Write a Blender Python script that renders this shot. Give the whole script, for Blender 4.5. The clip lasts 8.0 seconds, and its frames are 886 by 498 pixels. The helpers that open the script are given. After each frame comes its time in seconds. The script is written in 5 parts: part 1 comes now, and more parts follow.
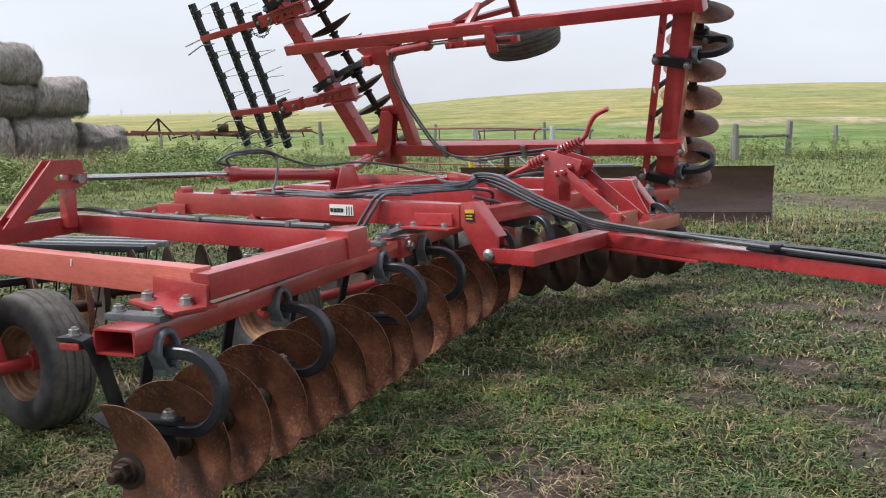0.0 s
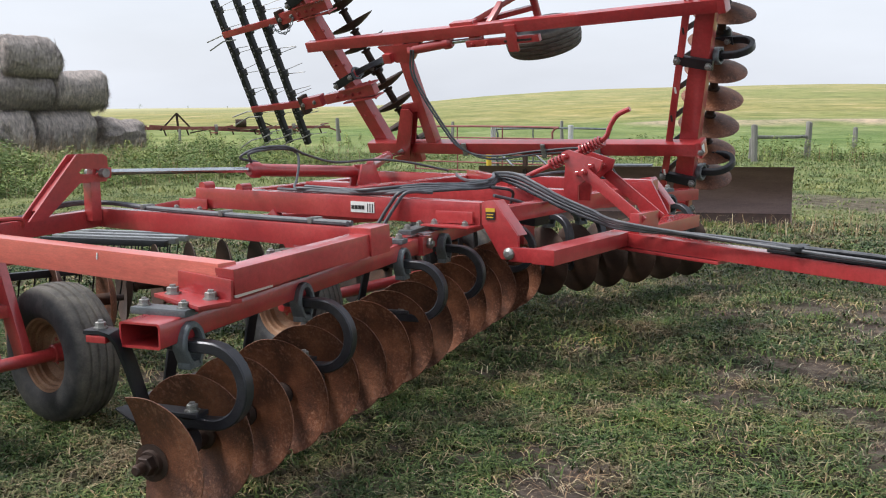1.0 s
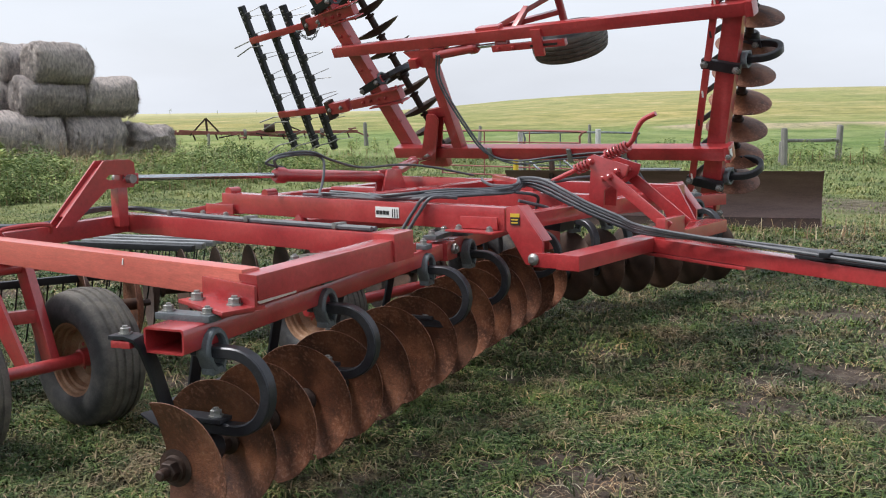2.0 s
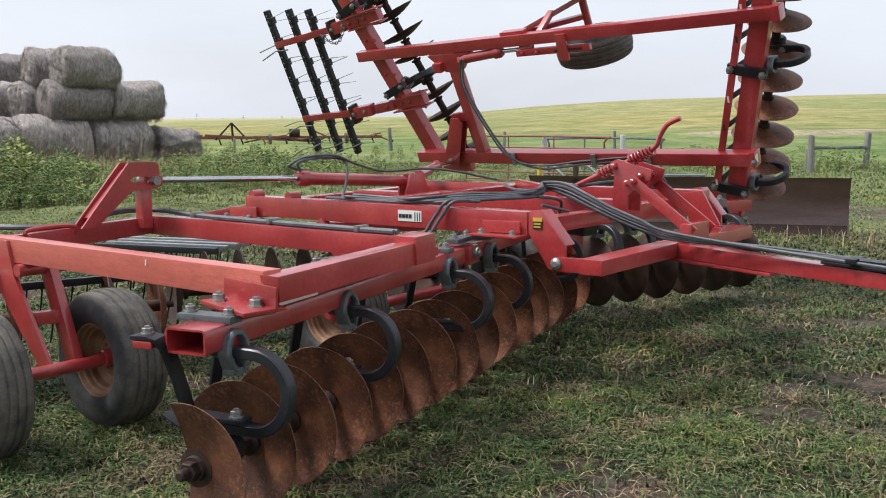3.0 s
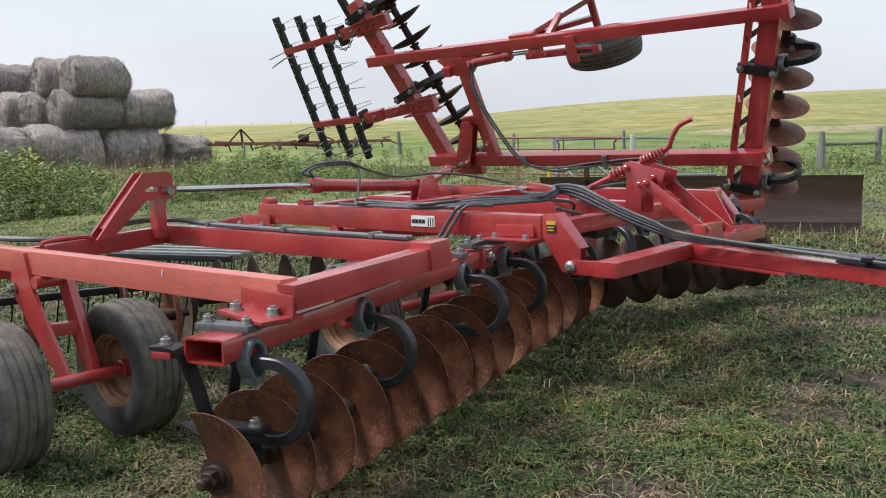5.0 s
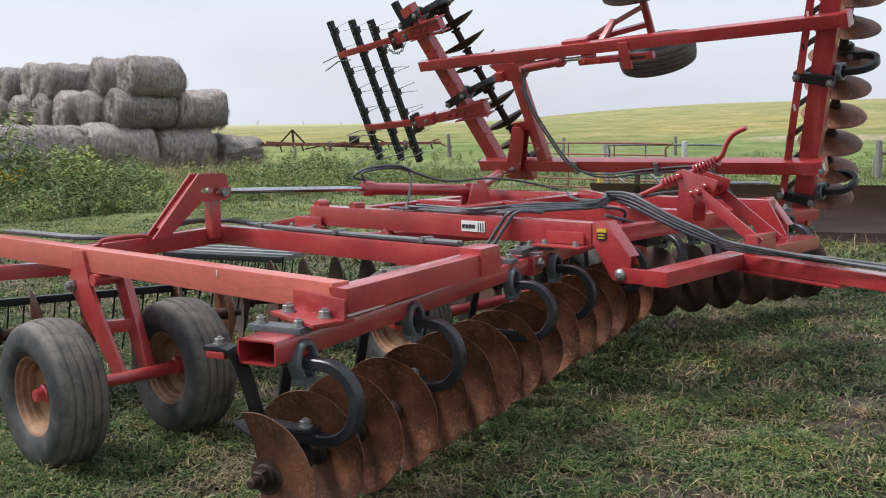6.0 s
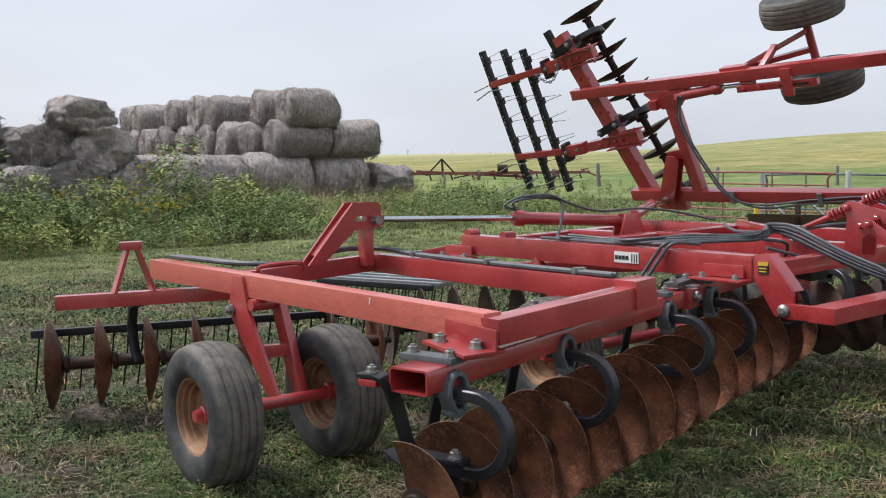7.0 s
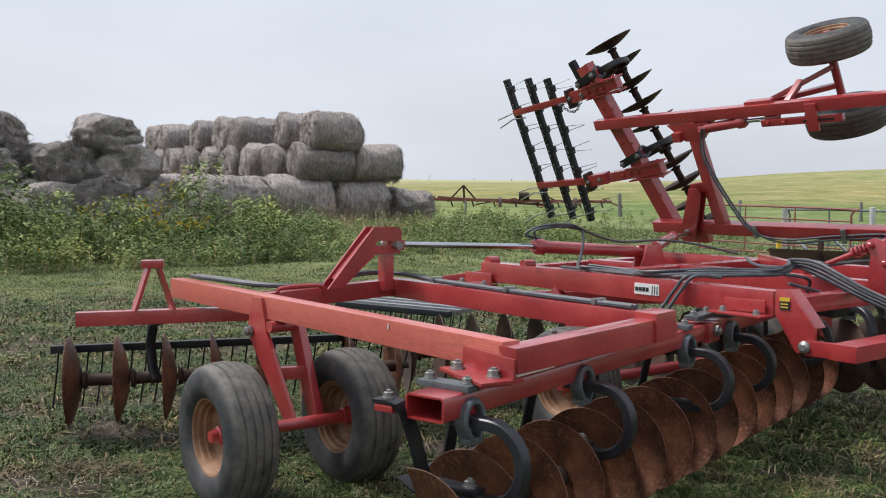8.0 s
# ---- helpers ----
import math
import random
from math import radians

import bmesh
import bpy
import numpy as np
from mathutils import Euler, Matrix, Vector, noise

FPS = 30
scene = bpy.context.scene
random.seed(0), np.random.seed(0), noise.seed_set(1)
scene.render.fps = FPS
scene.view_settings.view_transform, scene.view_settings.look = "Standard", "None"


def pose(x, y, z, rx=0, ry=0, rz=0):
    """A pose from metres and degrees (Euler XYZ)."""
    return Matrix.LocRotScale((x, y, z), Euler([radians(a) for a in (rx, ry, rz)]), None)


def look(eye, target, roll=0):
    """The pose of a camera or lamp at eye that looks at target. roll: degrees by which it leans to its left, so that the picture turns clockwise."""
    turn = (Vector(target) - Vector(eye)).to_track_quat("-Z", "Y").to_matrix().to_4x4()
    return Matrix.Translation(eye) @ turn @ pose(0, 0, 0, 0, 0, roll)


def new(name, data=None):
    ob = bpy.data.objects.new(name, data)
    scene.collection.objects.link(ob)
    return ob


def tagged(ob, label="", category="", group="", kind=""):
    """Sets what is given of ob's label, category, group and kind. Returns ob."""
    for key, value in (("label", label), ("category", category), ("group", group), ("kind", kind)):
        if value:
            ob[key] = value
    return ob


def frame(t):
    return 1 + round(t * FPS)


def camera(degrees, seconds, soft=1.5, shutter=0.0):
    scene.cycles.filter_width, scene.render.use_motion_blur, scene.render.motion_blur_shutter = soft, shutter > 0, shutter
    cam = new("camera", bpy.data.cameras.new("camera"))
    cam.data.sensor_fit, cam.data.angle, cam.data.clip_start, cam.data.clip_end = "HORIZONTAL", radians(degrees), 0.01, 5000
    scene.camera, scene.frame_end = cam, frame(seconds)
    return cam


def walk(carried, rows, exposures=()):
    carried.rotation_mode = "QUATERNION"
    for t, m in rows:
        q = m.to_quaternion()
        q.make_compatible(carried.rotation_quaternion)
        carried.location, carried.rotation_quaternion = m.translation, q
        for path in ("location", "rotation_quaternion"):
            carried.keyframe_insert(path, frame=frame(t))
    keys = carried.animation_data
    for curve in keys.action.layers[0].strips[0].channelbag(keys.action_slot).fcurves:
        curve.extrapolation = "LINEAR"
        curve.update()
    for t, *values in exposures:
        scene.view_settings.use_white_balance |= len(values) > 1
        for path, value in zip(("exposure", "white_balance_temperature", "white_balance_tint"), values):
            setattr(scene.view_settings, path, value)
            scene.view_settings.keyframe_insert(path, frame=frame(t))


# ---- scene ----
cam = camera(47.0, 8.0, soft=1.1)
PATH = [
    (0, (0.015, 0.050, 1.682), (-1.1211, 1.6732, 1.4065), -1.18),
    (0.5, (0.001, 0.037, 1.688), (-1.1348, 1.6593, 1.4089), -0.86),
    (1, (0.004, 0.011, 1.689), (-1.1556, 1.6155, 1.4093), -0.58),
    (1.5, (0.014, 0.006, 1.693), (-1.1698, 1.5929, 1.4098), -0.36),
    (1.7, (0.012, 0.024, 1.696), (-1.1785, 1.6068, 1.4183), -0.57),
    (2.8, (0.022, 0.040, 1.692), (-1.2167, 1.5876, 1.4300), -0.63),
    (3, (0.014, 0.046, 1.682), (-1.2279, 1.5923, 1.4223), -0.55),
    (3.5, (0.012, 0.031, 1.680), (-1.2398, 1.5679, 1.4137), -0.68),
    (4, (0.019, 0.009, 1.683), (-1.2378, 1.5410, 1.4120), -0.74),
    (4.5, (0.030, 0.001, 1.688), (-1.2278, 1.5337, 1.4290), -1.31),
    (4.7, (0.019, 0.028, 1.691), (-1.2392, 1.5614, 1.4363), -1.60),
    (5.8, (-0.008, 0.011, 1.718), (-1.2799, 1.5334, 1.4621), -0.91),
    (6, (0.009, -0.003, 1.718), (-1.3197, 1.4704, 1.4705), -0.82),
    (6.5, (-0.025, 0.009, 1.729), (-1.4975, 1.3453, 1.5116), -1.07),
    (7, (-0.051, 0.018, 1.719), (-1.5830, 1.2899, 1.5320), -0.91),
    (7.5, (-0.043, 0.010, 1.724), (-1.5929, 1.2653, 1.5718), -0.66),
    (8, (-0.054, 0.017, 1.723), (-1.6136, 1.2618, 1.5866), 0.53),
]
walk(cam, [(t, look(eye, target, roll)) for t, eye, target, roll in PATH], [(0, 0.17, 6400, 11), (3.0, 0.14, 6400, 11), (4.7, 0.1, 6400, 11), (6.0, 0.07, 6350, 11), (8.0, -0.05, 6350, 11)])

# ---- daylight: bright haze, sun high behind thin cloud ----
world = bpy.data.worlds.new("world")
scene.world = world
world.use_nodes = True
wn, wl = world.node_tree.nodes, world.node_tree.links
SUN_EL, SUN_ROT = radians(54), radians(236)
sky = wn.new("ShaderNodeTexSky")
sky.sky_type, sky.sun_disc = "NISHITA", False
sky.sun_elevation, sky.sun_rotation = SUN_EL, SUN_ROT
sky.air_density, sky.dust_density, sky.ozone_density = 1.0, 4.0, 1.0
haze = wn.new("ShaderNodeMix")
haze.data_type = "RGBA"
cloud = wn.new("ShaderNodeTexNoise")
cloud.inputs["Scale"].default_value, cloud.inputs["Detail"].default_value = 1.6, 6.0
spread_out = wn.new("ShaderNodeMapping")
spread_out.inputs["Scale"].default_value = (1, 1, 3.5)
wl.new(wn.new("ShaderNodeTexCoord").outputs["Generated"], spread_out.inputs[0])
wl.new(spread_out.outputs[0], cloud.inputs["Vector"])
thin = wn.new("ShaderNodeMapRange")
thin.inputs["From Min"].default_value, thin.inputs["From Max"].default_value = 0.35, 0.65
thin.inputs["To Min"].default_value, thin.inputs["To Max"].default_value = 0.66, 0.86
wl.new(cloud.outputs["Fac"], thin.inputs[0])
wl.new(thin.outputs[0], haze.inputs["Factor"])
haze.inputs["B"].default_value = (9.0, 9.45, 10.2, 1)
wl.new(sky.outputs[0], haze.inputs["A"])
wl.new(haze.outputs["Result"], wn["Background"].inputs[0])
wn["Background"].inputs[1].default_value = 0.1
sun = new("sun", bpy.data.lights.new("sun", "SUN"))
sun.data.energy, sun.data.angle, sun.data.color = 3.7, radians(15), (1.0, 0.97, 0.93)
sun.matrix_world = look((0, 0, 30), (0 - 30 * math.sin(SUN_ROT) / math.tan(SUN_EL), 0 - 30 * math.cos(SUN_ROT) / math.tan(SUN_EL), 0))


# ---- materials ----
def nodes_of(name):
    m = bpy.data.materials.new(name)
    m.use_nodes = True
    return m, m.node_tree.nodes, m.node_tree.links, m.node_tree.nodes["Principled BSDF"]


def ramp(nt, links, source, stops):
    r = nt.new("ShaderNodeValToRGB")
    els = r.color_ramp.elements
    while len(els) < len(stops):
        els.new(0.5)
    for e, (p, c) in zip(els, stops):
        e.position, e.color = p, (*c, 1)
    links.new(source, r.inputs[0])
    return r.outputs[0]


def noise_of(nt, links, coord, scale, detail=4.0, rough=0.6, stretch=None):
    n = nt.new("ShaderNodeTexNoise")
    n.inputs["Scale"].default_value, n.inputs["Detail"].default_value, n.inputs["Roughness"].default_value = scale, detail, rough
    if stretch:
        m = nt.new("ShaderNodeMapping")
        m.inputs["Scale"].default_value = stretch
        links.new(coord, m.inputs[0])
        coord = m.outputs[0]
    links.new(coord, n.inputs["Vector"])
    return n.outputs["Fac"]


def mixed(nt, links, fac, a, b, blend="MIX"):
    m = nt.new("ShaderNodeMix")
    m.data_type, m.blend_type = "RGBA", blend
    for sock, v in (("Factor", fac), ("A", a), ("B", b)):
        if isinstance(v, (tuple, float, int)):
            m.inputs[sock].default_value = (*v, 1) if isinstance(v, tuple) else v
        else:
            links.new(v, m.inputs[sock])
    return m.outputs["Result"]


def bump(nt, links, bsdf, height, strength, dist=0.01):
    b = nt.new("ShaderNodeBump")
    b.inputs["Strength"].default_value, b.inputs["Distance"].default_value = strength, dist
    links.new(height, b.inputs["Height"])
    links.new(b.outputs[0], bsdf.inputs["Normal"])


def surface(name, dark, mid, light, scale=6.0, fine=60.0, rough=0.5, metal=0.0, bumps=0.2, dist=0.004, spread=0.25, wear=None, wear_at=0.62, stretch=None, per_object=0.0, coat=0.0, strands=False, specks=None, speck_at=0.66, grain=0.35, tread=None, flake=None):
    """A worn surface: a broad and a fine noise mix three tones; wear is a fourth tone in sharp spots."""
    m, nt, links, p = nodes_of(name)
    co = nt.new("ShaderNodeTexCoord").outputs["Object"]
    n1, n2 = noise_of(nt, links, co, scale, 5, 0.6, stretch), noise_of(nt, links, co, fine, 3, 0.7, stretch)
    c = ramp(nt, links, n1, [(0.5 - spread, dark), (0.5, mid), (0.5 + spread, light)])
    g = ramp(nt, links, n2, [(0.3, (0.72, 0.72, 0.72)), (0.7, (1.12, 1.12, 1.12))])
    c = mixed(nt, links, 0.7, c, g, "MULTIPLY")
    n3 = noise_of(nt, links, co, fine * 4.5, 2, 0.7, stretch)
    c = mixed(nt, links, grain, c, ramp(nt, links, n3, [(0.32, (0.35, 0.35, 0.35)), (0.5, (1.0, 1.0, 1.0)), (0.68, (1.5, 1.5, 1.5))]), "MULTIPLY")
    if specks:
        k = ramp(nt, links, noise_of(nt, links, co, fine * 1.7, 5, 0.8), [(speck_at, (0, 0, 0)), (speck_at + 0.03, (1, 1, 1))])
        c = mixed(nt, links, k, c, specks)
    if wear:
        w = ramp(nt, links, noise_of(nt, links, co, scale * 4, 8, 0.75), [(wear_at, (0, 0, 0)), (wear_at + 0.06, (1, 1, 1))])
        c = mixed(nt, links, w, c, wear)
    if strands:
        isl = nt.new("ShaderNodeNewGeometry")
        c = mixed(nt, links, 1.0, c, ramp(nt, links, isl.outputs["Random Per Island"], [(0, (0.75, 0.74, 0.73)), (0.5, (1.05, 1.05, 1.05)), (1, (1.5, 1.46, 1.38))]), "MULTIPLY")
    if tread or flake:
        sep = nt.new("ShaderNodeVectorMath")
        sep.operation = "MULTIPLY"
        links.new(co, sep.inputs[0])
        sep.inputs[1].default_value = (0, 1, 1)
        away = nt.new("ShaderNodeVectorMath")
        away.operation = "LENGTH"
        links.new(sep.outputs[0], away.inputs[0])
    if flake:
        d = ramp(nt, links, away.outputs["Value"], [(0.15, (0, 0, 0)), (0.26, (1, 1, 1))])
        k = ramp(nt, links, noise_of(nt, links, co, 55, 4, 0.75), [(0.54, (0, 0, 0)), (0.6, (1, 1, 1))])
        c = mixed(nt, links, mixed(nt, links, 1.0, d, k, "MULTIPLY"), c, mixed(nt, links, 1.0, flake, g, "MULTIPLY"))
    if tread:
        d = ramp(nt, links, away.outputs["Value"], [(0.335, (0, 0, 0)), (0.366, (1, 1, 1))])
        patchy = ramp(nt, links, n1, [(0.3, (0.25, 0.25, 0.25)), (0.6, (0.85, 0.85, 0.85))])
        c = mixed(nt, links, mixed(nt, links, 1.0, d, patchy, "MULTIPLY"), c, mixed(nt, links, 1.0, tread, g, "MULTIPLY"))
    if per_object:
        oi = nt.new("ShaderNodeObjectInfo")
        o = ramp(nt, links, oi.outputs["Random"], [(0, (1 - per_object,) * 3), (1, (1 + per_object * 0.6,) * 3)])
        c = mixed(nt, links, 1.0, c, o, "MULTIPLY")
    links.new(c, p.inputs["Base Color"])
    r = nt.new("ShaderNodeMapRange")
    r.inputs["To Min"].default_value, r.inputs["To Max"].default_value = max(rough - 0.15, 0.05), min(rough + 0.15, 1)
    links.new(n2, r.inputs[0])
    links.new(r.outputs[0], p.inputs["Roughness"])
    p.inputs["Metallic"].default_value, p.inputs["Coat Weight"].default_value, p.inputs["Coat Roughness"].default_value = metal, coat, 0.15
    if bumps:
        bump(nt, links, p, n2, bumps, dist)
    return m


RED = surface("red_paint", (0.26, 0.02, 0.023), (0.385, 0.031, 0.034), (0.49, 0.066, 0.063), 2.6, 40, 0.4, 0, 0.04, wear=(0.26, 0.1, 0.08), wear_at=0.69, coat=1.0, specks=(0.34, 0.17, 0.14), speck_at=0.72, grain=0.15)
RED_FADED = surface("sun_faded_red_paint", (0.46, 0.085, 0.062), (0.58, 0.135, 0.1), (0.64, 0.2, 0.155), 1.6, 36, 0.5, 0, 0.05, wear=(0.42, 0.12, 0.085), wear_at=0.68, coat=0.5, specks=(0.62, 0.3, 0.24), speck_at=0.72, grain=0.15, stretch=(0.35, 1.0, 1.6))
BLACK = surface("black_steel", (0.01, 0.011, 0.014), (0.018, 0.02, 0.024), (0.032, 0.034, 0.04), 5, 60, 0.42, 0.3, 0.15, wear=(0.09, 0.08, 0.075), wear_at=0.68)
SPRING = surface("dark_spring_steel", (0.022, 0.023, 0.028), (0.036, 0.038, 0.045), (0.06, 0.062, 0.07), 5, 60, 0.38, 0.4, 0.12, wear=(0.09, 0.07, 0.06), wear_at=0.7)
GREY_IRON = surface("grey_cast_iron", (0.08, 0.095, 0.105), (0.14, 0.16, 0.172), (0.2, 0.225, 0.235), 9, 70, 0.55, 0.4, 0.3, wear=(0.12, 0.07, 0.045), wear_at=0.66)
ZINC = surface("zinc_bolt", (0.2, 0.2, 0.19), (0.3, 0.3, 0.29), (0.4, 0.4, 0.38), 20, 90, 0.45, 0.7, 0.2, wear=(0.2, 0.1, 0.05), wear_at=0.64)
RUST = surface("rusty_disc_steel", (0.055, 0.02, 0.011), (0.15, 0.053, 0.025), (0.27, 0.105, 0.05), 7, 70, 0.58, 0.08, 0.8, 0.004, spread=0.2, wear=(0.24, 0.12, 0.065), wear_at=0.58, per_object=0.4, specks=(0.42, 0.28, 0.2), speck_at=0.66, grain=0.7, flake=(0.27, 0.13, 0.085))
# Shaded copy of RUST: shadow on the far discs is put into the colour.
RUST_SHADED = surface("shaded_rusty_disc_steel", (0.026, 0.014, 0.01), (0.06, 0.03, 0.019), (0.11, 0.055, 0.034), 6, 80, 0.65, 0.05, 0.6, 0.003, per_object=0.35, specks=(0.2, 0.13, 0.09), speck_at=0.68, grain=0.5)
RUST_DARK = surface("dark_rusty_iron", (0.018, 0.011, 0.009), (0.04, 0.022, 0.016), (0.085, 0.042, 0.027), 8, 70, 0.65, 0.3, 0.4)
POLISHED = surface("polished_grey_bar", (0.22, 0.23, 0.24), (0.34, 0.35, 0.36), (0.46, 0.47, 0.48), 6, 60, 0.35, 0.7, 0.1, wear=(0.16, 0.12, 0.1), wear_at=0.68)
RUBBER = surface("weathered_rubber", (0.018, 0.019, 0.022), (0.036, 0.037, 0.04), (0.075, 0.073, 0.07), 11, 90, 0.66, 0, 0.7, 0.003, wear=(0.13, 0.12, 0.105), wear_at=0.68, spread=0.2, per_object=0.25, specks=(0.01, 0.01, 0.01), speck_at=0.64, grain=0.5, tread=(0.17, 0.155, 0.13))
RIM = surface("rusty_rim", (0.15, 0.07, 0.035), (0.27, 0.14, 0.075), (0.36, 0.22, 0.13), 9, 80, 0.6, 0.1, 0.3, wear=(0.13, 0.05, 0.025), wear_at=0.6, grain=0.5)
HOSE = surface("rubber_hose", (0.045, 0.049, 0.057), (0.075, 0.081, 0.093), (0.12, 0.128, 0.145), 12, 80, 0.5, 0, 0.05)
CHROME = surface("chromed_rod", (0.5, 0.52, 0.54), (0.6, 0.62, 0.64), (0.66, 0.68, 0.7), 3, 60, 0.18, 1.0, 0.02)
HAY = surface("weathered_hay", (0.3, 0.264, 0.258), (0.57, 0.505, 0.485), (0.8, 0.72, 0.68), 5.5, 34, 0.95, 0, 1.0, 0.1, spread=0.2, wear=(0.58, 0.5, 0.4), wear_at=0.62, stretch=(1.0, 2.6, 1.0), per_object=0.2, strands=True, specks=(0.16, 0.14, 0.13), speck_at=0.66, grain=0.6)
WOOD = surface("weathered_wood", (0.12, 0.115, 0.105), (0.2, 0.195, 0.18), (0.3, 0.29, 0.27), 4, 50, 0.9, 0, 0.5, stretch=(3, 3, 0.3))
BLADE_STEEL = surface("rusty_brown_blade_steel", (0.09, 0.055, 0.048), (0.16, 0.1, 0.088), (0.24, 0.16, 0.14), 1.5, 30, 0.5, 0.0, 0.25, wear=(0.22, 0.17, 0.15), wear_at=0.66, stretch=(0.4, 0.4, 3))


def plain(name, colour, rough=0.5, metal=0.0):
    m, nt, links, p = nodes_of(name)
    p.inputs["Base Color"].default_value, p.inputs["Roughness"].default_value, p.inputs["Metallic"].default_value = (*colour, 1), rough, metal
    return m


WHITE_DECAL = plain("white_decal", (0.75, 0.75, 0.73), 0.5)
BLACK_INK = plain("black_ink", (0.02, 0.02, 0.02), 0.5)
MATT_BLACK = plain("matt_black_sleeve", (0.03, 0.03, 0.034), 0.95)
MATT_BLACK.node_tree.nodes["Principled BSDF"].inputs["Specular IOR Level"].default_value = 0.1
YELLOW = plain("yellow_paint", (0.62, 0.42, 0.04), 0.5)


# ---- shape helpers ----
def V(*a):
    return Vector(a[0] if len(a) == 1 else a)


def frame_of(axis, up=(0, 0, 1)):
    x = V(axis).normalized()
    z = V(up) - x * x.dot(V(up))
    if z.length < 1e-4:
        z = V(0, 1, 0) - x * x.y
    z.normalize()
    return x, z.cross(x), z


def turned(axis, at, up=(0, 0, 1)):
    """A matrix whose x runs along axis, z near up."""
    x, y, z = frame_of(axis, up)
    m = Matrix((x, y, z)).transposed().to_4x4()
    m.translation = V(at)
    return m


def prism(bm, ring, along, bevel=0.0):
    """Extrudes a closed ring of points by the vector along."""
    a, b = [bm.verts.new(V(p)) for p in ring], [bm.verts.new(V(p) + V(along)) for p in ring]
    n = len(ring)
    fs = [bm.faces.new(a[::-1]), bm.faces.new(b)] + [bm.faces.new((a[i], a[(i + 1) % n], b[(i + 1) % n], b[i])) for i in range(n)]
    if bevel:
        es = {e for f in fs for e in f.edges}
        bmesh.ops.bevel(bm, geom=list(es), offset=bevel, segments=2, affect="EDGES", profile=0.7)


def bar(bm, p, q, w, h, up=(0, 0, 1), bevel=0.006):
    """A square bar from p to q along its middle, w wide and h high."""
    x, y, z = frame_of(V(q) - V(p), up)
    prism(bm, [V(p) + y * a * w / 2 + z * b * h / 2 for a, b in ((-1, -1), (1, -1), (1, 1), (-1, 1))], V(q) - V(p), bevel)


def hollow_bar(bm, p, q, w, h, wall=0.008, up=(0, 0, 1)):
    """A square tube, open at p."""
    x, y, z = frame_of(V(q) - V(p), up)
    def ring(at, k, r):
        pts = []
        for a, b in ((-1, -1), (1, -1), (1, 1), (-1, 1)):
            cy, cz = a * (w / 2 - k - r), b * (h / 2 - k - r)
            a0 = math.atan2(b, a)
            for d in (-0.6, 0, 0.6):
                pts.append(bm.verts.new(V(at) + y * (cy + r * 1.2 * math.cos(a0 + d)) + z * (cz + r * 1.2 * math.sin(a0 + d))))
        return pts
    rings = [ring(q, 0, 0.012), ring(p, 0, 0.012), ring(p, wall, 0.008), ring(V(p) + (V(q) - V(p)) * 0.9, wall, 0.008)]
    for r0, r1 in zip(rings, rings[1:]):
        for i in range(12):
            bm.faces.new((r0[i], r0[(i + 1) % 12], r1[(i + 1) % 12], r1[i]))
    bm.faces.new(rings[0]), bm.faces.new(rings[-1])
    bmesh.ops.recalc_face_normals(bm, faces=bm.faces[:])


def lathe(bm, p, axis, profile, seg=20, caps=True):
    """Turns a profile of (along, radius) round the axis from p."""
    x, y, z = frame_of(axis)
    rings = []
    for s, r in profile:
        rings.append([bm.verts.new(V(p) + x * s + (y * math.cos(2 * math.pi * i / seg) + z * math.sin(2 * math.pi * i / seg)) * max(r, 1e-4)) for i in range(seg)])
    for r0, r1 in zip(rings, rings[1:]):
        for i in range(seg):
            bm.faces.new((r0[i], r0[(i + 1) % seg], r1[(i + 1) % seg], r1[i])).smooth = True
    if caps:
        bm.faces.new(rings[0]), bm.faces.new(rings[-1])
    else:
        for i in range(seg):
            bm.faces.new((rings[-1][i], rings[-1][(i + 1) % seg], rings[0][(i + 1) % seg], rings[0][i])).smooth = True
    bmesh.ops.recalc_face_normals(bm, faces=bm.faces[:])


def rod(bm, p, q, r, seg=12, r1=None):
    d = (V(q) - V(p)).length
    lathe(bm, p, V(q) - V(p), [(0, r), (d, r if r1 is None else r1)], seg)


def sweep(bm, pts, r, seg=8, flat=None):
    """A round or flat (w, h) section swept along points."""
    pts = [V(p) for p in pts]
    rings = []
    side = None
    for i, p in enumerate(pts):
        t = (pts[min(i + 1, len(pts) - 1)] - pts[max(i - 1, 0)]).normalized()
        if side is None:
            side = t.cross(V(0, 0, 1))
            side = side.normalized() if side.length > 0.05 else V(0, 1, 0)
        side = (side - t * t.dot(side)).normalized()
        up = side.cross(t)
        if flat:
            w, h = flat
            rings.append([bm.verts.new(p + side * a * w / 2 + up * b * h / 2) for a, b in ((-1, -0.8), (-0.8, -1), (0.8, -1), (1, -0.8), (1, 0.8), (0.8, 1), (-0.8, 1), (-1, 0.8))])
        else:
            rings.append([bm.verts.new(p + (side * math.cos(2 * math.pi * k / seg) + up * math.sin(2 * math.pi * k / seg)) * r) for k in range(seg)])
    n = len(rings[0])
    for r0, r1 in zip(rings, rings[1:]):
        for i in range(n):
            bm.faces.new((r0[i], r0[(i + 1) % n], r1[(i + 1) % n], r1[i])).smooth = True
    bm.faces.new(rings[0]), bm.faces.new(rings[-1])
    bmesh.ops.recalc_face_normals(bm, faces=bm.faces[:])


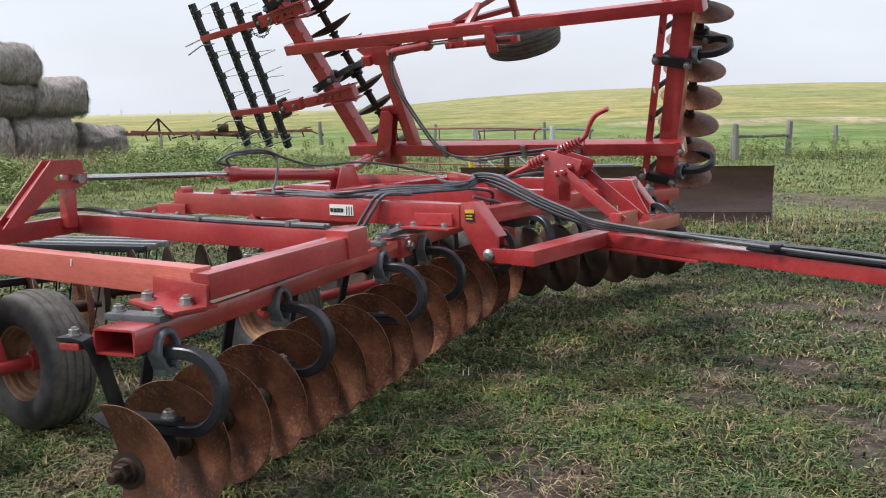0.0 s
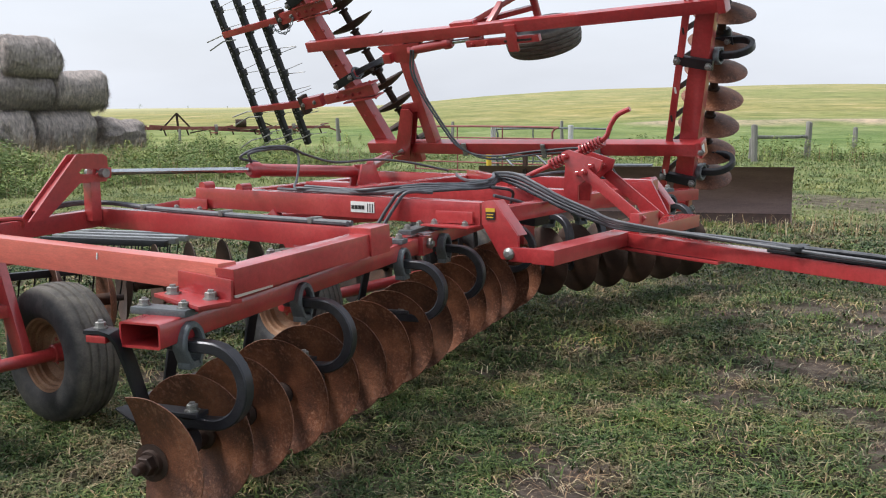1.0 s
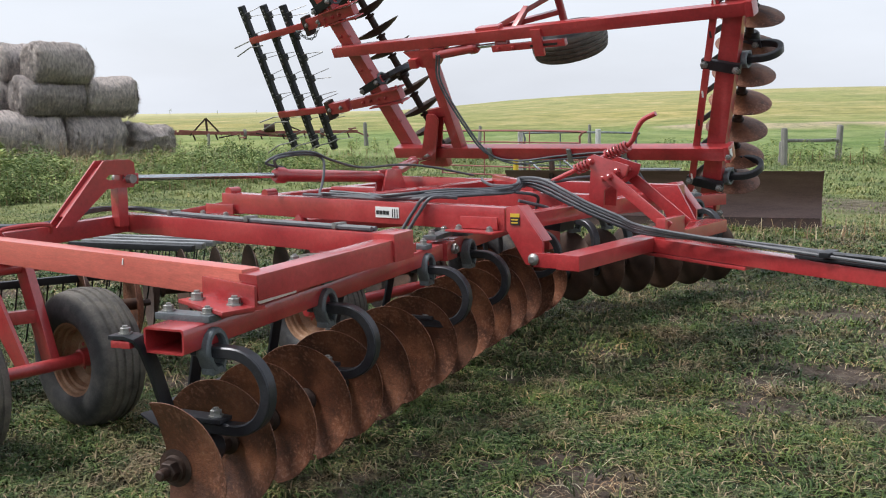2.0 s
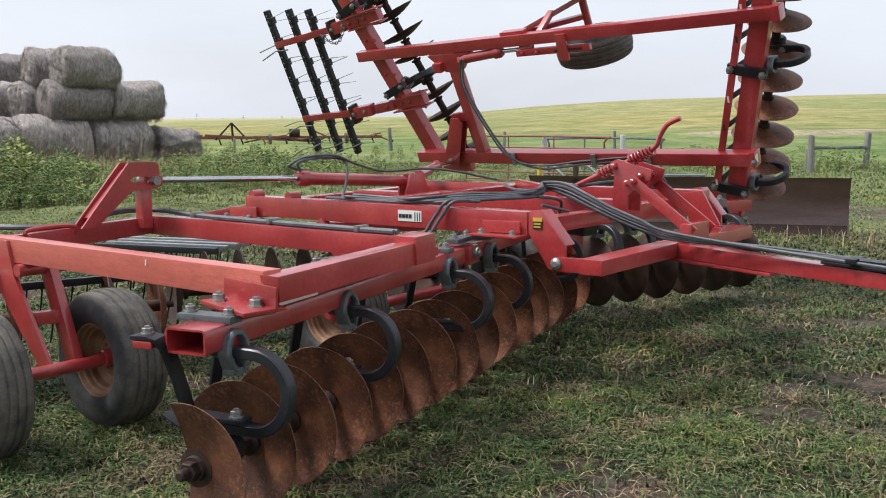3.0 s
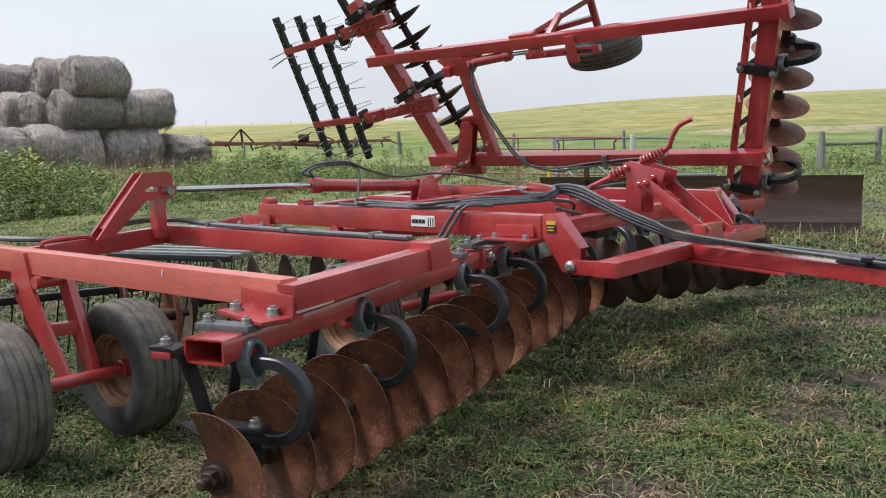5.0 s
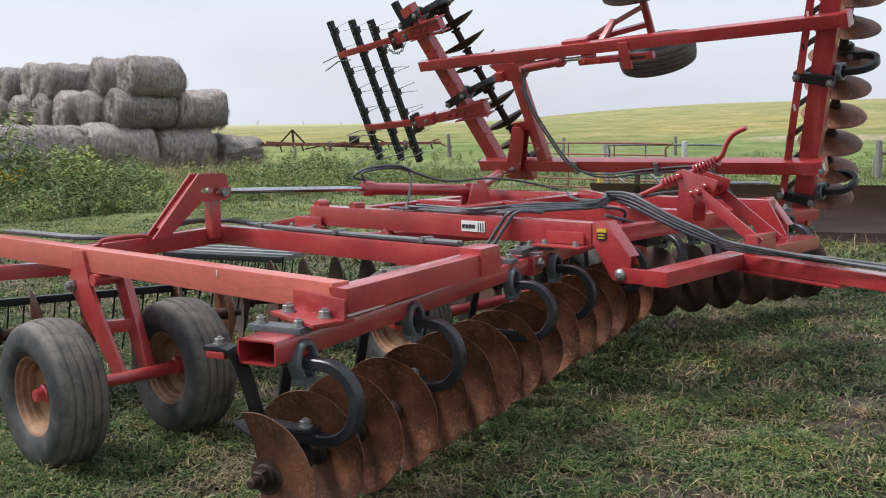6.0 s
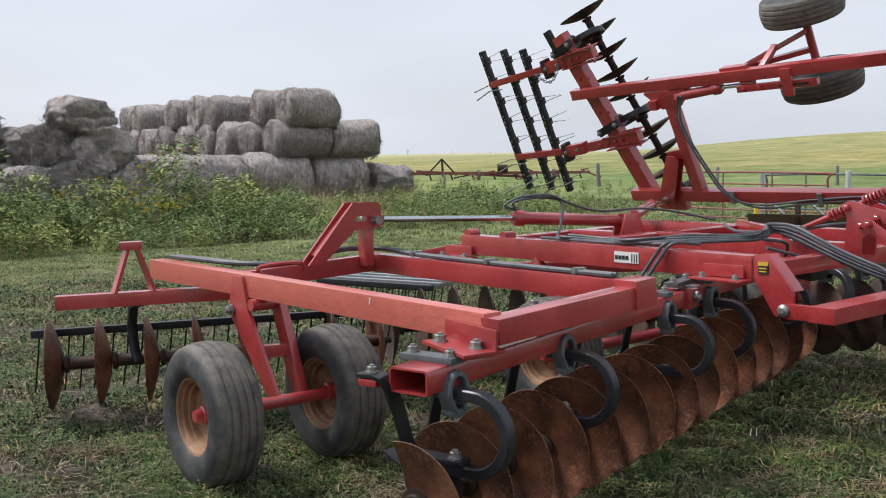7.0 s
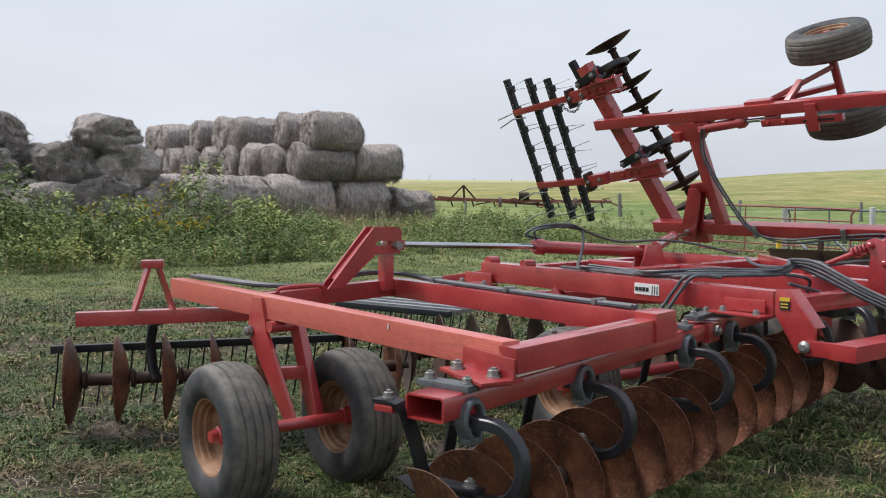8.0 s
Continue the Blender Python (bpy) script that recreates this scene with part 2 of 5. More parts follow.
def curve_points(pts, n=6):
    """Catmull-Rom through the points."""
    pts = [V(p) for p in pts]
    ext = [2 * pts[0] - pts[1]] + pts + [2 * pts[-1] - pts[-2]]
    out = []
    for i in range(1, len(ext) - 2):
        a, b, c, d = ext[i - 1 : i + 3]
        for k in range(n):
            t = k / n
            out.append(0.5 * (2 * b + (c - a) * t + (2 * a - 5 * b + 4 * c - d) * t * t + (3 * b - a - 3 * c + d) * t ** 3))
    return out + [pts[-1]]


def mesh_of(name, bm, material, smooth=30):
    me = bpy.data.meshes.new(name)
    bm.to_mesh(me)
    bm.free()
    me.materials.append(material)
    if smooth:
        me.set_sharp_from_angle(angle=radians(smooth))
    return me


def thing(name, at, label, category, group=""):
    ob = new(name)
    ob.location = at
    return tagged(ob, label, category, group)


def part(name, bm, material, parent, label="", smooth=30):
    """Links a bmesh in world places as one mesh under a thing or under a part."""
    return placed(name, mesh_of(name, bm, material, smooth), Matrix(), parent, label)


def placed(name, mesh, m, parent, label=""):
    ob = new(name, mesh)
    ob.parent = parent
    ob.matrix_parent_inverse = Matrix.Translation(-parent.location) if parent.data is None else Matrix.Identity(4)
    ob.matrix_basis = m
    return tagged(ob, label) if label else ob


def made(fn, *a, **k):
    bm = bmesh.new()
    fn(bm, *a, **k)
    return bm


# ---- ground ----
def smooth_step(a, b, x):
    t = min(max((x - a) / (b - a), 0), 1)
    return t * t * (3 - 2 * t)


def ground_height(x, y):
    r, az = math.hypot(x, y), math.degrees(math.atan2(-x, y))
    rise = smooth_step(44, 26, az) * 0.9 + 0.1 * smooth_step(60, 40, az)
    z = rise * (7.0 * smooth_step(70, 420, r) - 6.0 * smooth_step(600, 1800, r))
    z += smooth_step(30, 22, az) * 0.45 * smooth_step(74, 77, r + 3 * noise.noise((x * 0.1, y * 0.1, 0)))
    z += 0.05 * noise.noise((x * 0.5, y * 0.5, 3)) * smooth_step(5, 12, r) + 0.6 * noise.noise((x * 0.02, y * 0.02, 7)) * smooth_step(60, 150, r)
    z += 0.32 * smooth_step(-26.0, -28.2, x) * smooth_step(-70, -60, x) * smooth_step(2, 4, y) * smooth_step(30, 25, y)
    return z + 0.012 * noise.noise((x * 2.5, y * 2.5, 1)) + 0.006 * noise.noise((x * 9, y * 9, 2))


def bareness(x, y):
    """How bare of grass the yard is, 0 to 1."""
    n = noise.noise((x * 0.9, y * 0.9, 11)) * 0.5 + noise.noise((x * 2.6, y * 2.6, 5)) * 0.4 + noise.noise((x * 8, y * 8, 6)) * 0.3
    forward = smooth_step(-4.5, -1.5, x) * smooth_step(4, 7, y) * 0.22
    return smooth_step(-0.04, 0.36, n + forward)


def road(x, y):
    """The worn dirt track beyond the yard, 0 to 1."""
    d = abs(y - 17.7 + 0.05 * (x + 4) + 0.5 * noise.noise((x * 0.3, y * 0.3, 30)))
    return smooth_step(1.9, 0.9, d) * smooth_step(-9, -6, x) * 0.85


def bank(x, y):
    """The bare cut bank at the foot of the hill."""
    r, az = math.hypot(x, y), math.degrees(math.atan2(-x, y))
    d = abs(r - 77 + 3 * noise.noise((x * 0.1, y * 0.1, 0)))
    return smooth_step(2.6, 1.2, d) * smooth_step(30, 22, az) * smooth_step(-0.35, 0.1, noise.noise((x * 0.25, y * 0.25, 40)))


def ground():
    rings = [0.0] + [0.9 * 1.0225 ** i for i in range(380)]
    seg = 300
    verts, bare = [], []
    for r in rings:
        for k in range(seg):
            a = 2 * math.pi * k / seg
            x, y = -r * math.sin(a), r * math.cos(a)
            verts.append((x, y, ground_height(x, y)))
            bare.append(max(bareness(x, y) * smooth_step(22, 12, r), road(x, y)) if r < 40 else bank(x, y))
    faces = [(i * seg + k, i * seg + (k + 1) % seg, (i + 1) * seg + (k + 1) % seg, (i + 1) * seg + k) for i in range(len(rings) - 1) for k in range(seg)]
    me = bpy.data.meshes.new("ground")
    me.from_pydata(verts, [], faces)
    me.attributes.new("bare", "FLOAT", "POINT").data.foreach_set("value", bare)
    me.shade_smooth()
    m, nt, links, p = nodes_of("grassy_ground")
    co = nt.new("ShaderNodeTexCoord").outputs["Object"]
    at = nt.new("ShaderNodeAttribute")
    at.attribute_name = "bare"
    soil = ramp(nt, links, noise_of(nt, links, co, 3.5, 6, 0.7), [(0.3, (0.042, 0.031, 0.026)), (0.5, (0.11, 0.086, 0.072)), (0.68, (0.22, 0.18, 0.152))])
    turf = ramp(nt, links, noise_of(nt, links, co, 9, 6, 0.75), [(0.32, (0.014, 0.017, 0.009)), (0.5, (0.038, 0.044, 0.02)), (0.7, (0.1, 0.082, 0.05))])
    along = nt.new("ShaderNodeMapping")
    along.vector_type = "TEXTURE"
    along.inputs["Rotation"].default_value, along.inputs["Scale"].default_value = (0, 0, radians(35)), (5, 8, 1)
    links.new(co, along.inputs[0])
    lie = along.outputs[0]
    field = ramp(nt, links, noise_of(nt, links, lie, 1.0, 10, 0.75), [(0.34, (0.14, 0.17, 0.068)), (0.46, (0.22, 0.24, 0.1)), (0.55, (0.3, 0.295, 0.14)), (0.66, (0.41, 0.37, 0.22))])
    fine = ramp(nt, links, noise_of(nt, links, lie, 6.0, 8, 0.85), [(0.36, (0.45, 0.52, 0.45)), (0.5, (1.0, 1.0, 1.0)), (0.64, (1.4, 1.3, 1.2))])
    field = mixed(nt, links, 0.55, field, fine, "MULTIPLY")
    patches = ramp(nt, links, noise_of(nt, links, co, 0.022, 5, 0.6), [(0.4, (0.74, 0.88, 0.7)), (0.5, (1.0, 1.0, 1.0)), (0.6, (1.18, 1.08, 1.0))])
    field = mixed(nt, links, 0.85, field, patches, "MULTIPLY")
    ln = nt.new("ShaderNodeVectorMath")
    ln.operation = "LENGTH"
    links.new(co, ln.inputs[0])
    meadow = ramp(nt, links, noise_of(nt, links, co, 5, 8, 0.8), [(0.32, (0.1, 0.125, 0.045)), (0.5, (0.18, 0.205, 0.08)), (0.68, (0.29, 0.28, 0.145))])
    outward = nt.new("ShaderNodeMapRange")
    outward.inputs["From Min"].default_value, outward.inputs["From Max"].default_value = 8.5, 14
    links.new(ln.outputs["Value"], outward.inputs[0])
    near = mixed(nt, links, at.outputs["Fac"], mixed(nt, links, outward.outputs[0], turf, meadow), soil)
    mr = nt.new("ShaderNodeMapRange")
    mr.inputs["From Min"].default_value, mr.inputs["From Max"].default_value = 18, 34
    links.new(ln.outputs["Value"], mr.inputs[0])
    far_bare = nt.new("ShaderNodeMath")
    far_bare.operation = "MULTIPLY"
    links.new(at.outputs["Fac"], far_bare.inputs[0])
    links.new(mr.outputs[0], far_bare.inputs[1])
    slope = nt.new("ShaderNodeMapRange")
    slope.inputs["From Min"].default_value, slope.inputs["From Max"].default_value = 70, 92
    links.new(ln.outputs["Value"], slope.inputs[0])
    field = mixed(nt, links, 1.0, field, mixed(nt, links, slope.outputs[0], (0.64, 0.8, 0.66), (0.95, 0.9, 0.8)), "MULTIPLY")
    # Distant ground fades to a pale dry-grass tone: haze put into the colour.
    far_haze = nt.new("ShaderNodeMapRange")
    far_haze.inputs["From Min"].default_value, far_haze.inputs["From Max"].default_value = 130, 900
    links.new(ln.outputs["Value"], far_haze.inputs[0])
    field = mixed(nt, links, far_haze.outputs[0], field, (0.4, 0.38, 0.22))
    field = mixed(nt, links, far_bare.outputs[0], field, mixed(nt, links, 1.0, (0.4, 0.32, 0.235), fine, "MULTIPLY"))
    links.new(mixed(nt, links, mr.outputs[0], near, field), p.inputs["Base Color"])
    p.inputs["Roughness"].default_value = 0.95
    p.inputs["Specular IOR Level"].default_value = 0.15
    bump(nt, links, p, noise_of(nt, links, co, 30, 8, 0.85), 1.0, 0.03)
    me.materials.append(m)
    tagged(new("ground", me), "trampled farmyard grass with bare dirt patches running out to a green hill", "ground", kind="structure")


ground()


# ---- the disk harrow ----
HARROW_AT = V(-5.0, 6.0, 0.0)
harrow = thing("disk_harrow", HARROW_AT, "red folding disk harrow with rusty discs and one raised wing", "disk harrow")


def blade_mesh(worn=False, material=RUST):
    """A dished disc blade, x along its axle, bulging to -x; worn: its rear third is broken away."""
    bm = bmesh.new()
    R, t, deep = 0.285, 0.006, 0.075
    prof = [(deep * (r / R) ** 1.8, r) for r in (0.028, 0.06, 0.1, 0.14, 0.18, 0.22, 0.255, R)]
    back = [(q + t, r) for q, r in prof]
    lathe(bm, (0, 0, 0), (1, 0, 0), prof + [(deep + t * 0.5, R + 0.0015)] + back[::-1], 52, False)
    for v in bm.verts:
        r = math.hypot(v.co.y, v.co.z)
        if r > 0.27:
            k = 1 + 0.008 * noise.noise((v.co.y * 12, v.co.z * 12, 0))
            v.co.y, v.co.z = v.co.y * k, v.co.z * k
    if worn:
        bmesh.ops.bisect_plane(bm, geom=bm.verts[:] + bm.edges[:] + bm.faces[:], plane_co=(0, -0.035, 0), plane_no=(-0.1, -1, -0.06), clear_outer=True)
        bmesh.ops.holes_fill(bm, edges=bm.edges[:])
    return mesh_of("disc_blade", bm, material, 40)


# The third blade is the same disc with shade painted into its rust.
BLADE, BROKEN_BLADE, SHADED_BLADE = blade_mesh(), blade_mesh(True), blade_mesh(False, RUST_SHADED)


def spool_mesh(length):
    bm = bmesh.new()
    lathe(bm, (0, 0, 0), (1, 0, 0), [(0, 0.055), (0.02, 0.06), (0.035, 0.04), (length - 0.035, 0.04), (length - 0.02, 0.06), (length, 0.055)], 14)
    return mesh_of("spool", bm, RUST_DARK)


def nut_mesh():
    bm = bmesh.new()
    lathe(bm, (0, 0, 0), (1, 0, 0), [(0, 0.075), (0.012, 0.078), (0.014, 0.055), (0.03, 0.05)], 24)
    lathe(bm, (0.03, 0, 0), (1, 0, 0), [(0, 0.042), (0.036, 0.042), (0.04, 0.038)], 6)
    lathe(bm, (0.06, 0, 0), (1, 0, 0), [(0, 0.023), (0.05, 0.022), (0.056, 0.016)], 14)
    return mesh_of("axle_nut", bm, RUST_DARK)


NUT = nut_mesh()


def bolt_mesh(material, r=0.018, h=0.02):
    bm = bmesh.new()
    lathe(bm, (0, 0, 0), (0, 0, 1), [(0, r * 1.35), (0.005, r * 1.35), (0.0051, r), (h, r), (h + 0.002, r * 0.8)], 6)
    lathe(bm, (0, 0, h), (0, 0, 1), [(0, r * 0.55), (0.008, r * 0.5)], 10)
    return mesh_of("bolt", bm, material)


BOLT, RED_BOLT = bolt_mesh(ZINC), bolt_mesh(RED)


def bolts(parent, spots, up=(0, 0, 1), size=1.0, mesh=BOLT):
    for s in spots:
        z = V(up).normalized()
        m = V(0, 0, 1).rotation_difference(z).to_matrix().to_4x4()
        m.translation = V(s)
        placed("bolt", mesh, m @ Matrix.Scale(size, 4), parent)


def gang(name, start, axis, count, spacing, up=(0, 0, 1), flip=False, nut=True, parent=None, broken=False, blade=BLADE):
    """An axle with its dish blades, spools between them and a nut at the outer end."""
    x, y, z = frame_of(axis, up)
    steps = [spacing * i - (-0.03 if broken and i else 0) for i in range(count)]
    axle = part(name, made(rod, V(start) - x * 0.05, V(start) + x * (steps[-1] + 0.05), 0.022, 10), RUST_DARK, parent or harrow, "rusty gang axle")
    spool, short = spool_mesh(spacing - 0.014), spool_mesh(spacing + 0.016)
    for i, s in enumerate(steps):
        p = V(start) + x * s
        m = turned(-x if flip else x, p, up) @ pose(0, 0, 0, 37 * i % 360 * (not (broken and i == 0)))
        placed("disc_blade", BROKEN_BLADE if broken and i == 0 else blade, m, axle, "rusty end blade with its rear edge broken off" if broken and i == 0 else "")
        if i < count - 1:
            placed("spool", short if broken and i == 0 else spool, turned(x, p + x * 0.007, up), axle)
    if nut:
        placed("axle_nut", NUT, turned(-x, V(start) - x * 0.004, up), axle, "rusty hub nut with bare threads")
    return axle


def c_hanger(clamp, foot, forward, up=(0, 0, 1), parent=None):
    """A C-shaped cushion spring: from its clamp on the gang tube forward, round and back to the bearing."""
    f = V(forward).normalized()
    c, b = V(clamp), V(foot)
    h = (c - b).length
    u = (c - b).normalized()
    pts = [c - f * 0.04, c + f * 0.06]
    mid = (c + b) / 2 + f * 0.15
    for k in range(17):
        a = math.pi * (0.5 - k / 16)
        pts.append(mid + f * 0.158 * math.cos(a) + u * (h / 2) * math.sin(a))
    pts += [b + f * 0.05, b - f * 0.02]
    bm = bmesh.new()
    side = f.cross(u)
    rings = []
    for i, p in enumerate(pts):
        t = (pts[min(i + 1, len(pts) - 1)] - pts[max(i - 1, 0)]).normalized()
        n = side.cross(t).normalized()
        w, th = 0.031, 0.024
        rings.append([bm.verts.new(p + side * a * w + n * d * th) for a, d in ((-1, -0.75), (-0.8, -1), (0.8, -1), (1, -0.75), (1, 0.75), (0.8, 1), (-0.8, 1), (-1, 0.75))])
    for r0, r1 in zip(rings, rings[1:]):
        for i in range(8):
            bm.faces.new((r0[i], r0[(i + 1) % 8], r1[(i + 1) % 8], r1[i]))
    bm.faces.new(rings[0]), bm.faces.new(rings[-1])
    bmesh.ops.recalc_face_normals(bm, faces=bm.faces[:])
    spring = part("cushion_spring", bm, SPRING, parent or harrow, "black C-shaped spring-steel hanger")
    # eye strap that holds the spring to the tube
    bm = bmesh.new()
    hub, loop = c + f * 0.05, []
    for k in range(23):
        a = math.pi * (-0.36 + 1.72 * k / 22)
        pinch = 1.0 if math.sin(a) > -0.2 else 0.86
        loop.append(hub + side * 0.062 * pinch * math.cos(a) + u * (0.004 + 0.08 * math.sin(a)))
    rings = []
    for k, p in enumerate(loop):
        out = (p - hub).normalized()
        deep = 0.026 + 0.008 * abs(k - 11) / 11
        rings.append([bm.verts.new(p + f * i * deep + out * j * 0.014) for i, j in ((-1, -0.6), (-0.7, -1), (0.7, -1), (1, -0.6), (1, 0.6), (0.7, 1), (-0.7, 1), (-1, 0.6))])
    for r0, r1 in zip(rings, rings[1:]):
        for i in range(8):
            bm.faces.new((r0[i], r0[(i + 1) % 8], r1[(i + 1) % 8], r1[i]))
    bm.faces.new(rings[0]), bm.faces.new(rings[-1])
    bar(bm, hub - u * 0.078 - side * 0.045, hub - u * 0.078 + side * 0.045, 0.06, 0.03, u, 0.008)
    bmesh.ops.recalc_face_normals(bm, faces=bm.faces[:])
    part("strap", bm, GREY_IRON, spring, "grey cast strap")
    bm = bmesh.new()
    bar(bm, b + f * 0.1 + u * 0.034, b - f * 0.2 + u * 0.034, 0.085, 0.02, u, 0.006)
    lathe(bm, b - f * 0.02 - u * 0.1, side, [(-0.07, 0.06), (-0.05, 0.075), (0.05, 0.075), (0.07, 0.06)], 16)
    part("bearing", bm, SPRING, spring, "dark cast bearing under the spring")
    bolts(spring, [b + f * 0.05 + u * 0.044], u, 1.35)
    return spring


def clamp_plate(at, along, across, up=(0, 0, 1), size=(0.27, 0.09, 0.03), parent=None):
    """A cast cap on the tube with two bolts."""
    x, y, z = frame_of(along, up)
    p = part("clamp_plate", made(bar, V(at) - x * size[0] / 2, V(at) + x * size[0] / 2, size[1], size[2], up, 0.008), GREY_IRON, parent or harrow, "grey clamp plate")
    bolts(p, [V(at) + x * d * size[0] * 0.36 + z * size[2] / 2 for d in (-1, 1)], up, 1.2)


def wheel_meshes():
    bm = bmesh.new()
    side = [(0.088, 0.193), (0.104, 0.2), (0.122, 0.215), (0.135, 0.24), (0.14, 0.27), (0.139, 0.3), (0.132, 0.332), (0.12, 0.354)]
    prof = [(-x, q) for x, q in side]
    for k in range(49):
        u = -1 + k / 24
        groove = any(abs(u - g) < 0.05 for g in (-0.62, -0.21, 0.21, 0.62))
        prof.append((0.108 * u, 0.384 - 0.018 * u * u - (0.01 if groove else 0)))
    prof += side[::-1]
    lathe(bm, (0, 0, 0), (1, 0, 0), prof, 72, False)
    for v in bm.verts:
        q = math.hypot(v.co.y, v.co.z)
        if q > 0.36:
            k = 1 + 0.006 * noise.noise(v.co * 14)
            v.co.y, v.co.z = v.co.y * k, v.co.z * k
    tyre = mesh_of("tyre", bm, RUBBER, 28)
    bm = bmesh.new()
    half = [(-0.09, 0.206), (-0.103, 0.21), (-0.11, 0.205), (-0.106, 0.195), (-0.088, 0.189), (-0.08, 0.178), (-0.058, 0.174), (-0.052, 0.16), (-0.018, 0.155), (-0.008, 0.14), (0.004, 0.112), (-0.006, 0.09), (-0.006, 0.045)]
    lathe(bm, (0, 0, 0), (1, 0, 0), half + [(0.012, 0.045), (0.012, 0.09), (0.02, 0.115), (0.012, 0.14), (0.03, 0.158), (0.056, 0.164), (0.062, 0.176), (0.084, 0.18), (0.09, 0.19), (0.106, 0.196), (0.11, 0.205), (0.103, 0.21), (0.09, 0.206)], 56, False)
    rim = mesh_of("rim", bm, RIM, 24)
    bm = bmesh.new()
    lathe(bm, (0, 0, 0), (1, 0, 0), [(-0.1, 0.012), (-0.098, 0.03), (-0.06, 0.038), (-0.055, 0.05), (0.02, 0.055), (0.1, 0.055)], 20)
    for k in range(6):
        a = k * math.pi / 3
        lathe(bm, (-0.01, 0.075 * math.cos(a), 0.075 * math.sin(a)), (1, 0, 0), [(0, 0.011), (0.03, 0.011)], 6)
    hub = mesh_of("hub", bm, RED, 35)
    return tyre, rim, hub


TYRE, RIM_MESH, HUB = wheel_meshes()


def wheel(at, axis, parent=None, up=(0, 0, 1)):
    """A ribbed implement wheel; the hub cap looks along -axis."""
    m = turned(axis, at, up)
    t = placed("wheel", TYRE, m, parent or harrow, "worn ribbed implement tyre")
    placed("rim", RIM_MESH, Matrix(), t, "rusty steel rim")
    placed("hub", HUB, Matrix(), t, "red hub with wheel bolts")
    return t


def cylinder(base, gland, rod_end, r=0.05, parent=None):
    """A hydraulic cylinder with chromed rod and clevises."""
    b, g, e = V(base), V(gland), V(rod_end)
    d = (g - b).normalized()
    c = part("hydraulic_cylinder", made(lathe, b, d, [(-0.04, r * 0.8), (0, r), ((g - b).length - 0.09, r), ((g - b).length - 0.088, r * 1.25), ((g - b).length - 0.03, r * 1.25), ((g - b).length, r * 0.9)], 22), RED, parent or harrow, "red hydraulic cylinder")
    part("rod", made(rod, g, e, r * 0.42, 16), CHROME, c, "bright chromed piston rod")
    part("clevis", made(bar, e - d * 0.09, e + d * 0.05, r * 1.3, r * 1.5, (0, 0, 1), 0.01), RED, c)
    part("clevis", made(bar, b - d * 0.1, b + d * 0.02, r * 1.3, r * 1.5, (0, 0, 1), 0.01), RED, c)
    return c


LAT = V(-0.25, 1.0, 0.008).normalized()  # along the front gang, outer to inner
FWD = V(1.0, 0.25, 0.0).normalized()


